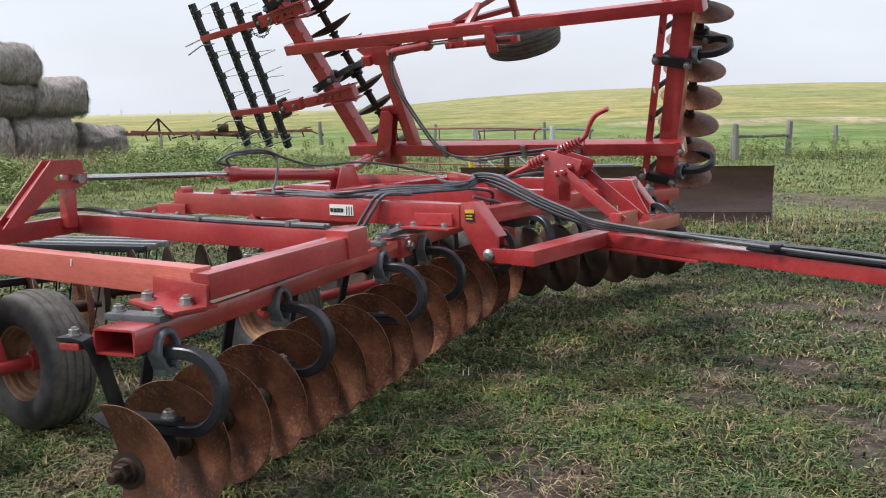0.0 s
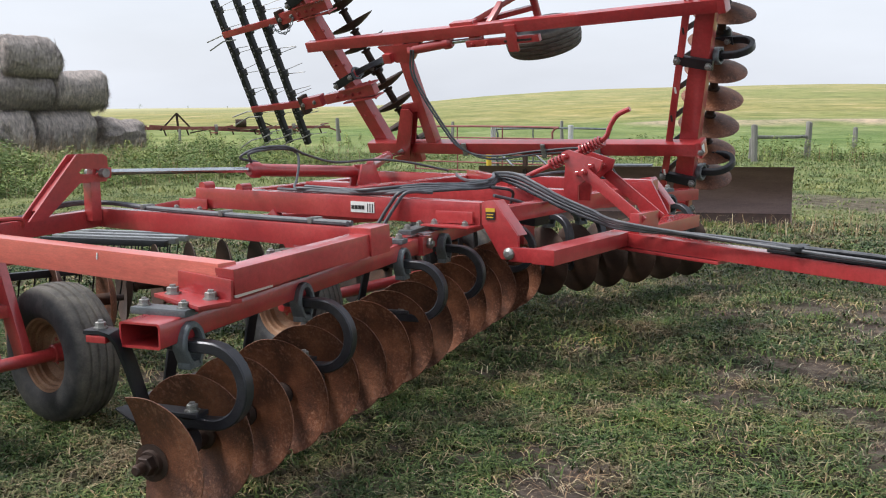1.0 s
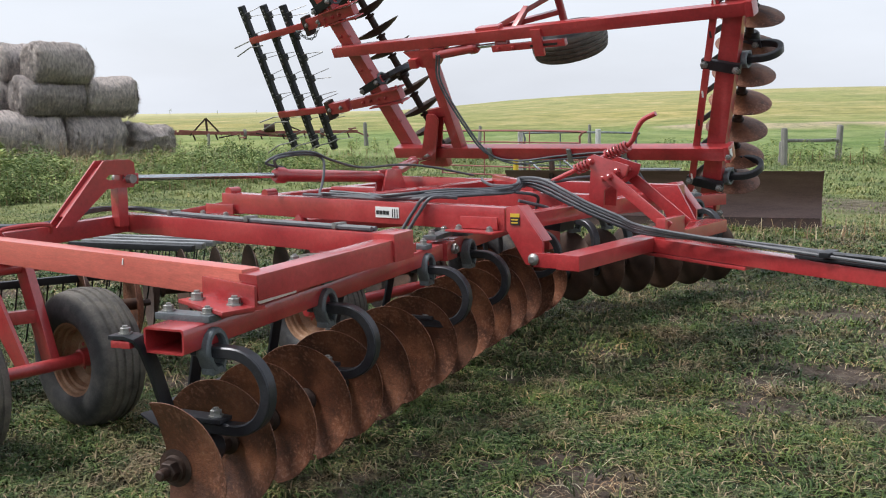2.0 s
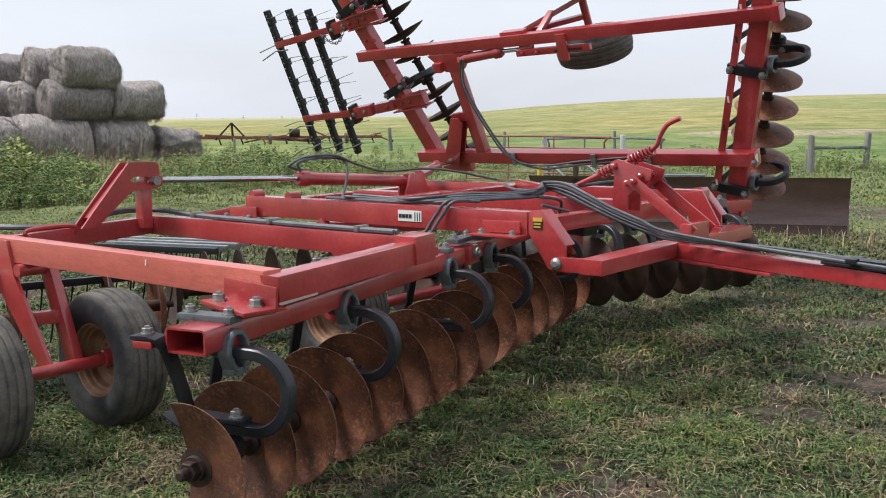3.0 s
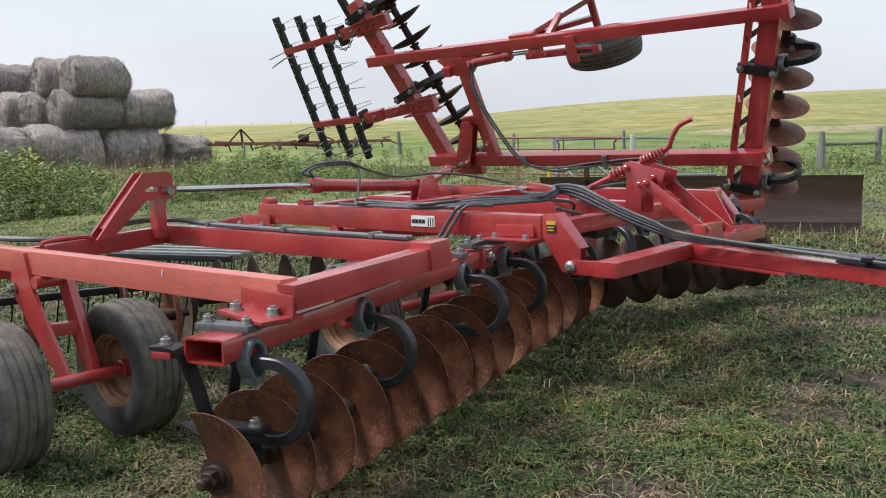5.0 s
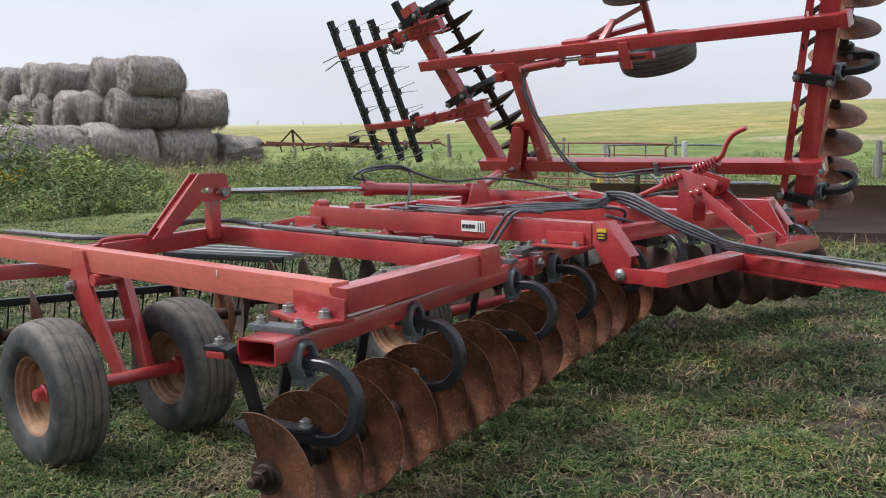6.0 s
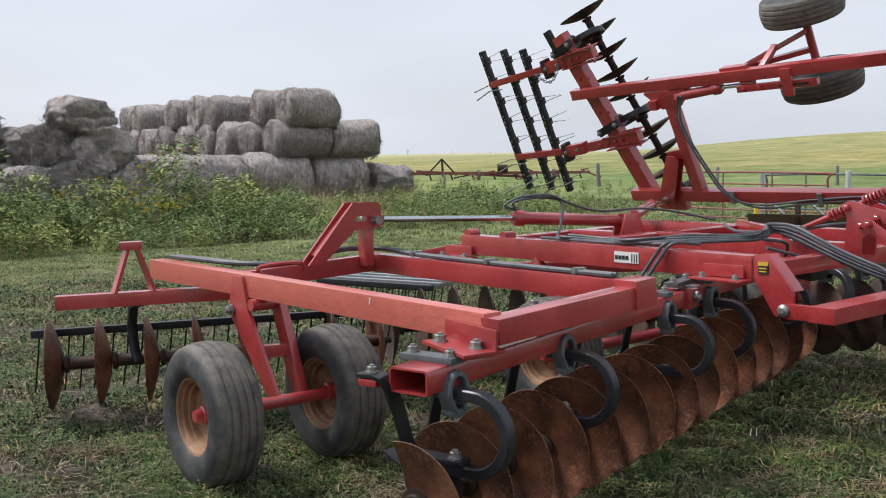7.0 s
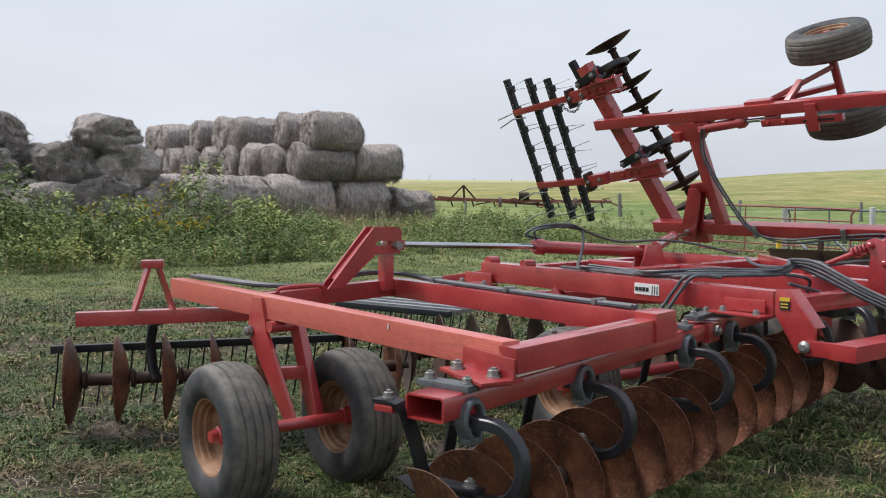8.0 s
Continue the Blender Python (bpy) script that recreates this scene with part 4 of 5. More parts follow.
# ---- main frame ----
def main_frame():
    b = part("main_beam", made(bar, (-6.0, 5.2, 1.019), (-3.424, 5.2, 1.026), 0.12, 0.146), RED, harrow, "red main beam with a white maker's decal")
    def on_beam(x, z):
        return V(x, 5.137, z)
    bm = bmesh.new()
    bar(bm, on_beam(-4.455, 1.026), on_beam(-4.253, 1.028), 0.004, 0.072, (0, 0, 1), 0)
    decal = part("decal", bm, WHITE_DECAL, b, "white decal with black marks")
    for x0, x1, z0, z1 in ((-4.447, -4.424, 1.011, 1.037), (-4.418, -4.394, 1.011, 1.037), (-4.388, -4.365, 1.012, 1.038), (-4.359, -4.336, 1.012, 1.038)):
        m = (z0 + z1) / 2
        part("mark", made(bar, V(x0, 5.134, m), V(x1, 5.134, m), 0.003, z1 - z0, (0, 0, 1), 0), BLACK_INK, decal)
    for k in range(3):
        x = -4.307 + 0.02 * k
        part("mark", made(bar, V(x, 5.134, 0.996), V(x, 5.134, 1.052), 0.003, 0.006, (1, 0, 0), 0), BLACK_INK, decal)
    # bolted angle irons at both ends of the beam
    for x0, x1, z in ((-3.74, -3.46, 0.955), (-6.16, -5.85, 0.925)):
        an = part("angle_iron", made(bar, (x0, 5.12, z + 0.045), (x1, 5.12, z + 0.05), 0.014, 0.075), RED, harrow)
        part("flange", made(bar, (x0 - 0.04, 5.08, z), (x1 + 0.04, 5.08, z), 0.14, 0.014), RED, an)
        bolts(an, [(x0 + 0.03, 5.06, z + 0.007), (x1 - 0.02, 5.06, z + 0.007)], size=1.1)
    for x in (-5.55, -5.95):
        part("lug", made(rod, (x, 5.16, 1.1), (x, 5.26, 1.1), 0.035, 14), RED, b)
    # other beams
    far_b = part("main_beam", made(bar, (-6.1, 7.3, 1.02), (-3.25, 7.3, 1.035), 0.12, 0.14), RED, harrow)
    centre = part("centre_beam", made(bar, (-4.95, 6.25, 1.03), (-3.42, 6.25, 1.03), 0.13, 0.14), RED, harrow)
    part("cross_beam", made(bar, (-5.02, 5.25, 1.02), (-4.95, 7.25, 1.03), 0.13, 0.13), RED, harrow)
    part("cross_beam", made(bar, (-6.0, 5.25, 0.98), (-6.05, 7.25, 0.99), 0.12, 0.12), RED, harrow)
    part("cross_beam", made(bar, (-3.5, 5.25, 0.99), (-3.5, 7.25, 0.99), 0.12, 0.1), RED, harrow)
    part("brace", made(bar, (-4.9, 7.2, 1.09), (-3.95, 6.35, 1.11), 0.06, 0.1), RED, far_b)
    part("brace", made(bar, (-6.05, 5.3, 1.0), (-6.75, 5.0, 0.86), 0.1, 0.05), RED, b)
    for x in (-4.6, -3.8):
        part("lug", made(bar, (x - 0.05, 7.3, 1.1), (x + 0.05, 7.3, 1.1), 0.1, 0.04), RED, far_b)
    # plates down to the hitch pivot
    for y, lab in ((5.14, "red front plate with a yellow warning sticker"), (7.36, "")):
        bm = bmesh.new()
        prism(bm, [(-3.41, y, 1.105), (-3.325, y, 1.12), (-3.155, y, 0.915), (-3.155, y, 0.84), (-3.2, y, 0.765), (-3.27, y, 0.765), (-3.41, y, 0.97)], (0, 0.025, 0), 0.003)
        pl = part("hitch_plate", bm, RED, harrow, lab)
        part("edge_flange", made(bar, (-3.325, y + 0.06, 1.115), (-3.155, y + 0.06, 0.91), 0.1, 0.012, (1, 0, 1)), RED, pl)
        if y < 6:
            part("sticker", made(bar, (-3.378, 5.136, 1.058), (-3.313, 5.136, 1.06), 0.004, 0.022, (0, 0, 1), 0), YELLOW, pl, "yellow sticker strip")
            st = part("sticker", made(bar, (-3.378, 5.136, 1.022), (-3.313, 5.136, 1.024), 0.004, 0.046, (0, 0, 1), 0), BLACK_INK, pl, "black sticker panel")
            for k in range(2):
                part("mark", made(bar, (-3.37, 5.133, 1.032 - 0.018 * k), (-3.323, 5.133, 1.033 - 0.018 * k), 0.002, 0.007, (0, 0, 1), 0), YELLOW, st)
    for y, d in ((5.07, 1), (7.28, -1)):
        part("pivot_bolt", made(lathe, (-3.185, y, 0.81), (0, d, 0), [(0, 0.018), (0.012, 0.036), (0.04, 0.038), (0.042, 0.024), (0.2, 0.022)], 10), ZINC, harrow, "big zinc pivot bolt")
        arm = part("hitch_arm", made(bar, (-3.19, y + d * 0.05, 0.805), (-2.9, y + d * 0.04, 0.812), 0.05, 0.085), RED, harrow)
        part("pad", made(bar, (-3.19, y + d * 0.1, 0.805), (-3.06, y + d * 0.1, 0.808), 0.05, 0.07), RED, arm)
    part("hitch_cross_tube", made(bar, (-2.935, 5.06, 0.812), (-2.96, 7.3, 0.812), 0.15, 0.09), RED, harrow)
    tongue = part("tongue", made(bar, (-2.95, 6.12, 0.81), (0.6, 5.5, 0.685), 0.13, 0.088), RED, harrow, "red drawbar tongue")
    part("tongue_foot", made(bar, (-2.95, 6.1, 0.755), (-2.2, 5.98, 0.725), 0.15, 0.02), RED, tongue)
    part("platform", made(bar, (-3.25, 7.05, 0.795), (-2.95, 7.05, 0.795), 0.5, 0.075), RED, harrow)
    # levelling crank with its spring, bracket and links
    rodp = [V(-3.9, 6.25, 1.12), V(-3.184, 6.25, 1.433), V(-3.135, 6.25, 1.475), V(-3.11, 6.25, 1.54), V(-3.06, 6.25, 1.61), V(-2.97, 6.25, 1.652)]
    crank = part("levelling_crank", made(sweep, [rodp[0]] + curve_points(rodp[1:], 5), 0.017, 10), RED, harrow, "red levelling crank with a bent handle")
    bm = bmesh.new()
    d = (rodp[1] - rodp[0]).normalized()
    e1 = V(0, 1, 0)
    e2 = d.cross(e1)
    for s0, s1 in ((0.36, 0.56), (0.62, 0.8)):
        pts = []
        for k in range(101):
            a = 2 * math.pi * 7 * k / 100
            pts.append(rodp[0] + d * (s0 + (s1 - s0) * k / 100) * 1.0 + (e1 * math.cos(a) + e2 * math.sin(a)) * 0.034)
        sweep(bm, pts, 0.0085, 6)
    part("spring", bm, RED, crank, "red coil spring")
    for y in (6.16, 6.34):
        bm = bmesh.new()
        prism(bm, [(-3.43, y, 1.36), (-3.38, y, 1.38), (-3.12, y, 1.31), (-3.14, y, 1.24), (-3.3, y, 1.14), (-3.3, y, 1.02), (-3.42, y, 1.02), (-3.4, y, 1.27)], (0, 0.015, 0), 0.002)
        br = part("crank_bracket", bm, RED, harrow)
        bolts(br, [(-3.4, y - 0.002, 1.33), (-3.2, y - 0.002, 1.27), (-3.3, y - 0.002, 1.22)], (0, -1, 0), 1.1, RED_BOLT)
    for y in (6.1, 6.38):
        ln = part("link_bar", made(bar, (-3.25, y, 1.255), (-2.79, y, 0.92), 0.016, 0.075, (1, 0, 1)), RED, harrow)
        bolts(ln, [(-3.22, y - 0.01, 1.235), (-2.83, y - 0.01, 0.945)], (0, -1, 0), 1.1, RED_BOLT)
    part("lug", made(bar, (-2.83, 6.2, 0.83), (-2.83, 6.2, 0.98), 0.07, 0.3, (0, 1, 0)), RED, tongue)
    bm = bmesh.new()
    prism(bm, [(-3.335, 6.98, 1.097), (-3.14, 6.98, 1.123), (-3.0, 6.98, 0.885), (-3.205, 6.98, 0.86)], (0, 0.02, 0), 0.003)
    part("stop_plate", bm, RED, harrow, "red sloping stop plate")
    # front gangs, near half and far half
    c = V(-3.235, 2.475, 0.81) + LAT * 2.75
    tube = part("gang_tube", made(bar, c, c + LAT * 1.95, 0.15, 0.1), RED, harrow)
    j = c - LAT * 0.16
    part("joint_block", made(bar, j + V(0.02, 0, -0.01), j + LAT * 0.16 + V(0.02, 0, -0.01), 0.17, 0.115), RED, tube, "red block between the gang tubes")
    s = V(-3.21, 2.48, 0.32) + LAT * 2.79
    gang("gang_axle", s + LAT * 0.15, LAT, 6, 0.326, nut=False, flip=True)
    clamp_plate(j + LAT * 0.05 + V(0.02, 0, 0.085), LAT, FWD)
    part("pivot_bolt", made(lathe, j + FWD * 0.11 + LAT * 0.08, FWD, [(-0.03, 0.02), (0.0, 0.034), (0.02, 0.034), (0.022, 0.02), (0.035, 0.018)], 8), ZINC, tube)
    for dd in (0.2, 1.35):
        clamp_plate(c + LAT * dd + V(-0.02, 0, 0.065), FWD, LAT)
        c_hanger(c + LAT * dd + FWD * 0.05 + V(0, 0, -0.07), c + LAT * dd + FWD * 0.05 + V(0, 0, -0.39), FWD)
    for i in range(7):
        p = s + LAT * (0.17 + i * 0.33) - FWD * 0.2
        part("scraper", made(bar, p + V(0, 0, 0.42), p + V(0.03, 0, 0.08), 0.05, 0.012, (1, 0, 0), 0.003), BLACK, harrow, "black scraper blade")
    RL = V(0.36, 1, 0).normalized()
    c2, s2 = V(-4.27, 7.05, 0.86), V(-4.2, 7.15, 0.41)
    part("gang_tube", made(bar, c2, c2 + RL * 1.98, 0.15, 0.1), RED, harrow)
    gang("gang_axle", s2, RL, 6, 0.33, nut=False, blade=SHADED_BLADE)
    for dd in (0.15, 0.5, 1.55):
        clamp_plate(c2 + RL * dd + V(0, 0, 0.065), V(1, -0.36, 0), RL)
        c_hanger(c2 + RL * dd + V(0.06, 0, -0.07), c2 + RL * dd + V(0.06, 0, -0.39), V(1, -0.36, 0))
    part("bearing_stand", made(bar, (-4.1, 6.75, 0.62), (-4.1, 6.75, 0.98), 0.16, 0.12, (1, 0, 0)), RED, harrow)
    vb = part("valve_block", made(bar, (-3.92, 6.4, 0.9), (-3.72, 6.4, 0.88), 0.2, 0.13), BLACK, harrow, "black hydraulic valve block under the frame")
    for d in (0.0, 0.06, 0.12):
        part("fitting", made(rod, (-3.9 + d, 6.3, 0.93), (-3.9 + d, 6.24, 0.95), 0.018, 8), ZINC, vb)
    hose(harrow, [(-3.88, 6.25, 0.95), (-3.8, 6.1, 1.0), (-3.7, 5.95, 1.1), (-3.75, 5.75, 1.14)], 0.011)
    hose(harrow, [(-3.78, 6.25, 0.95), (-3.62, 6.1, 0.92), (-3.55, 5.9, 1.02), (-3.62, 5.6, 1.1)], 0.011)
    # rear gangs and the harrow bars behind them
    RD = V(0.55, 1, 0).normalized()
    gang("rear_gang_axle", V(-6.1, 4.6, 0.42), RD, 10, 0.25, nut=False, flip=True, blade=SHADED_BLADE)
    part("rear_gang_tube", made(bar, V(-6.2, 4.55, 0.82) + RD * 0.75, V(-6.2, 4.55, 0.82) + RD * 2.5, 0.12, 0.1), RED, harrow)
    for k in range(4):
        a = V(-7.75 - 0.06 * k, 4.95 + 0.16 * k, 0.6)
        rb = part("rake_bar", made(bar, a, a + V(1.15, 0.38, 0.0), 0.06, 0.05), BLACK if k == 0 else POLISHED, harrow, "black tine harrow bar" if k == 0 else "grey polished tine harrow bar")
        for i in range(7):
            p = a + V(1.15, 0.38, 0) * (i + 0.5) / 7
            part("tine", made(sweep, [p + V(0, 0, 0.02), p, p + V(-0.05, -0.03, -0.35)], 0.006, 6), BLACK, rb)
    for y in (4.85, 6.9):
        wheel((-4.75, y, 0.375), (0, 1, 0))
    part("wheel_axle", made(rod, (-4.75, 4.8, 0.375), (-4.75, 6.95, 0.375), 0.04, 16), RED, harrow)
    for y in (5.15, 6.7):
        part("wheel_arm", made(bar, (-5.2, y, 0.95), (-4.75, y, 0.375), 0.06, 0.08), RED, harrow)
    # wing cylinders, lying across the frame
    cyl = cylinder((-5.4, 6.25, 1.165), (-5.45, 5.17, 1.24), (-5.52, 3.94, 1.292), 0.047)
    bm = bmesh.new()
    prism(bm, [(-5.4, 6.2, 1.05), (-5.4, 6.5, 1.05), (-5.4, 6.42, 1.22), (-5.4, 6.26, 1.22)], (0.02, 0, 0), 0.002)
    prism(bm, [(-5.32, 6.2, 1.05), (-5.32, 6.5, 1.05), (-5.32, 6.42, 1.22), (-5.32, 6.26, 1.22)], (0.02, 0, 0), 0.002)
    part("cylinder_bracket", bm, RED, harrow)
    part("cylinder_beam", made(bar, (-6.0, 6.4, 1.01), (-5.0, 6.4, 1.02), 0.13, 0.1), RED, harrow)
    cylinder((-5.45, 6.55, 1.2), (-6.2, 7.7, 1.2), far(3.34, -0.04, -0.05), 0.045)
    # hydraulic hoses
    for k in range(4):
        o = 0.046 * k
        up = 0.033 * k
        wave = (0.0, 0.03, -0.02, 0.045)[k]
        hose(harrow, [(-5.2 + 0.12 * k, 5.21 + 0.02 * k, 1.108), (-4.95, 5.18 + wave, 1.112 + 0.008 * k), (-4.65, 5.2 + 0.035 * k, 1.108 + abs(wave) * 0.3), (-4.35, 5.2 - wave, 1.11 + 0.01 * k), (-4.05, 5.25 + o, 1.13 + up * 0.4), (-3.85, 5.45 + o, 1.14 + up * 0.3), (-3.76, 5.75 + wave, 1.14 + up * 0.5), (-3.86, 6.05 - o * 0.5, 1.165 + up * 0.5), (-3.7 + o * 0.4, 6.06 - o, 1.12 + up), (-3.5 + o * 0.4, 6.02 - o, 1.055 + up), (-3.28, 5.99 - o * 0.8, 0.985 + up), (-3.05, 5.98 - o * 0.8, 0.92 + up * 0.9), (-2.85, 5.98 - o * 0.8, 0.885 + up * 0.6), (-2.2, 6.02 - o, 0.867 + 0.012 * (k % 2)), (-1.3, 5.89 - o, 0.834 + 0.012 * (k % 3)), (-0.4, 5.73 - o, 0.802 + 0.012 * ((k + 1) % 3)), (0.5, 5.58 - o, 0.772)], 0.0115, 6)
    part("hose_sleeve", made(sweep, [(-1.9, 5.935, 0.829), (-1.0, 5.78, 0.798), (0.58, 5.505, 0.743)], 0.01, 8, flat=(0.11, 0.016)), MATT_BLACK, tongue, "flat black sleeve under the hoses")
    part("hose_clip", made(bar, (-3.86, 6.2, 1.19), (-3.74, 6.12, 1.19), 0.1, 0.025), ZINC, harrow)
    part("hose_clip", made(bar, (-1.72, 5.98, 0.858), (-1.72, 5.8, 0.858), 0.06, 0.03), BLACK, tongue)
    for k in range(2):
        o = 0.05 * k
        hose(harrow, [(-3.9 - o, 5.3, 1.13), (-3.98 - o, 5.14, 1.14), (-4.05 - o, 5.1, 1.05), (-4.1 - o, 5.06, 0.95), (-4.16 - o, 5.0, 0.82)], 0.012)
        hose(harrow, [(-3.5, 4.01 + o * 0.7, 1.08), (-4.1, 4.0 + o * 0.6, 1.078), (-4.7, 4.02 + o * 0.5, 1.075), (-5.15, 4.01 + o * 0.6, 1.08), (-5.5, 4.0 + o * 0.4, 1.095), (-5.66, 3.8, 1.09 + o * 0.2), (-5.62, 3.5, 1.05), (-5.6, 3.28 + o, 1.045), (-5.8, 3.08 + o, 1.05), (-6.2, 2.98 + o, 1.06), (-6.45, 2.95 + o, 1.06)], 0.014)
    for x in (-3.75, -4.45, -5.15):
        part("hose_clip", made(bar, (x, 3.985, 1.085), (x, 4.075, 1.083), 0.03, 0.035), ZINC, harrow)
    hose(harrow, [(-5.45, 5.2, 1.29), (-5.4, 5.14, 1.36), (-5.35, 5.34, 1.385), (-5.3, 5.5, 1.36), (-5.25, 5.48, 1.27), (-5.2, 5.4, 1.16), (-5.12, 5.3, 1.11), (-4.9, 5.22, 1.105)], 0.01)
    hose(harrow, [(-5.45, 5.26, 1.29), (-5.46, 5.1, 1.33), (-5.4, 5.2, 1.39), (-5.3, 5.4, 1.4), (-5.3, 5.62, 1.33), (-5.35, 6.0, 1.255), (-5.37, 6.5, 1.25), (-5.35, 6.9, 1.21), (-5.2, 7.3, 1.12)], 0.01)
    hose(harrow, [(-3.8, 6.1, 1.16), (-3.6, 6.5, 1.2), (-3.4, 6.75, 1.15), (-3.5, 7.2, 1.12)], 0.012)
    hose(harrow, [(-3.9, 6.1, 1.15), (-4.3, 6.3, 1.13), (-4.6, 6.6, 1.13), (-4.9, 7.0, 1.12)], 0.012)


main_frame()


# ---- yard and distance ----
def bale_mesh(seed, sag=0.0, L=1.09):
    """A round bale lying along y: bulging, with loose rims and, where it has sagged, a slumped top."""
    bm = bmesh.new()
    R = 0.76
    prof = [(-L, 0.05), (-L * 1.01, R * 0.35), (-L, R * 0.65), (-L * 0.98, R * 0.86), (-L * 0.9, R * 0.97)] + [(L * (-0.8 + 0.16 * k), R * (1.0 + 0.02 * math.sin(k * 2.1 + seed))) for k in range(11)] + [(L * 0.9, R * 0.97), (L * 0.98, R * 0.86), (L, R * 0.65), (L * 1.01, R * 0.35), (L, 0.05)]
    lathe(bm, (0, 0, 0), (0, 1, 0), prof, 56)
    for v in bm.verts:
        n = noise.noise(v.co * 1.3 + V(seed * 7, 0, 0)) * 0.11 + noise.noise(v.co * 4 + V(0, seed * 5, 0)) * 0.04 + noise.noise(V(v.co.x * 14, v.co.y * 5, v.co.z * 14) + V(0, 0, seed * 3)) * 0.022
        v.co += V(v.co.x, v.co.y * 0.4, v.co.z).normalized() * n
        if v.co.z < -0.58:
            v.co.z = -0.58 + (v.co.z + 0.58) * 0.4
        if sag:
            fold = noise.noise(V(v.co.x * 0.8, v.co.y * 0.8, v.co.z * 4.5) + V(seed * 3, 0, 0))
            v.co += V(v.co.x, v.co.y, 0).normalized() * (0.13 * fold + 0.16 * noise.noise(v.co * 1.8 + V(0, seed * 2, 0)))
            v.co.z *= 1 - sag * (0.5 + 0.5 * noise.noise(v.co * 0.9 + V(seed, 3, 0)))
            v.co.z += 0.12 * noise.noise(v.co * 2.6 + V(seed, 0, 5))
            v.co.x *= 1 + sag * 0.35
    rng = random.Random(seed)
    faces = [f for f in bm.faces if len(f.verts) == 4]
    for _ in range(2600):
        f = rng.choice(faces)
        o, n = f.calc_center_median(), f.normal
        t = n.orthogonal().normalized()
        t = (t * math.cos(7 * rng.random()) + n.cross(t) * math.sin(7 * rng.random()) + V(0, 0, -0.5)).normalized()
        s = n.cross(t).normalized() * rng.uniform(0.005, 0.012)
        ln = rng.uniform(0.1, 0.34)
        p, q, r = o + n * 0.008, o + n * rng.uniform(0.01, 0.025) + t * ln * 0.5, o + n * rng.uniform(-0.02, 0.03) + t * ln
        vs = [bm.verts.new(v) for v in (p - s, p + s, q + s, r, q - s)]
        bm.faces.new(vs)
    return mesh_of("hay_bale", bm, HAY, 60)


BALES = [bale_mesh(i) for i in range(7)]
SLUMPED = [bale_mesh(20 + i, 0.35, 0.9) for i in range(4)]


def put_bale(meshes, k, at, turn=0.0, size=1.0, label="grey weathered round hay bale in a stacked pile"):
    ob = new("hay_bale", meshes[k % len(meshes)])
    ob.matrix_basis = Matrix.LocRotScale(at, Euler((random.uniform(-0.05, 0.05), random.uniform(-0.15, 0.15) if meshes is BALES else 0, radians(turn) + random.uniform(-0.1, 0.1))), (size * random.uniform(0.96, 1.05), size * random.uniform(0.93, 1.06), size * random.uniform(0.96, 1.04)))
    tagged(ob, label, "hay bale", "stacked round bales")


def hay():
    k = 0
    for i in range(14):
        for z, shift, ys in ((0.95, -0.5, (16.3, 18.7, 21.1)), (2.16, -0.3, (19.57, 21.77)), (3.22, -0.1, (19.96,))):
            for y in ys:
                if z > 3 and i in (2, 6, 9, 12, 13):
                    continue
                if i > 8 and y > 19.3:
                    continue
                k += 1
                put_bale(BALES, k, (-29.7 + shift - i * 1.72 + random.uniform(-0.08, 0.08), y - 1.12 + 0.02 * i + random.uniform(-0.1, 0.1), z + 0.06 + random.uniform(-0.05, 0.05)), -6, 1.04 if z < 1 else 0.92)
    slump = "dark slumped round hay bale, half rotted, in a heap"
    for at, turn, s in (((-28.2, 10.4, 2.9), 20, 0.84), ((-28.4, 9.2, 1.98), 15, 1.0), ((-28.3, 11.0, 1.92), -10, 1.02), ((-28.9, 10.1, 2.0), 30, 0.95), ((-28.0, 8.5, 0.95), 30, 1.1), ((-28.0, 10.1, 0.95), 0, 1.1), ((-28.0, 11.8, 0.95), 10, 1.08), ((-29.4, 7.5, 2.8), 40, 1.0), ((-29.2, 7.2, 1.9), 10, 1.1), ((-28.6, 6.8, 0.95), 10, 1.1), ((-30.0, 5.6, 1.9), 60, 1.2), ((-29.6, 5.4, 0.95), 60, 1.2), ((-30.3, 22.3, 0.74), 100, 1.0)):
        k += 1
        put_bale(SLUMPED, k, at, turn + 80, s, slump)


hay()


# ---- fences, gate and far machinery ----
def post_mesh(h, r, seed):
    bm = bmesh.new()
    lathe(bm, (0, 0, -0.15), (0, 0, 1), [(0, r * 1.05), (0.3, r), (h * 0.6, r * 0.95), (h + 0.1, r * 0.92), (h + 0.14, r * 0.7), (h + 0.15, 0.01)], 10)
    for v in bm.verts:
        v.co += V(noise.noise(v.co * 5 + V(seed, 0, 0)), noise.noise(v.co * 5 + V(9, seed, 0)), 0) * r * 0.3
    return mesh_of("fence_post", bm, WOOD)


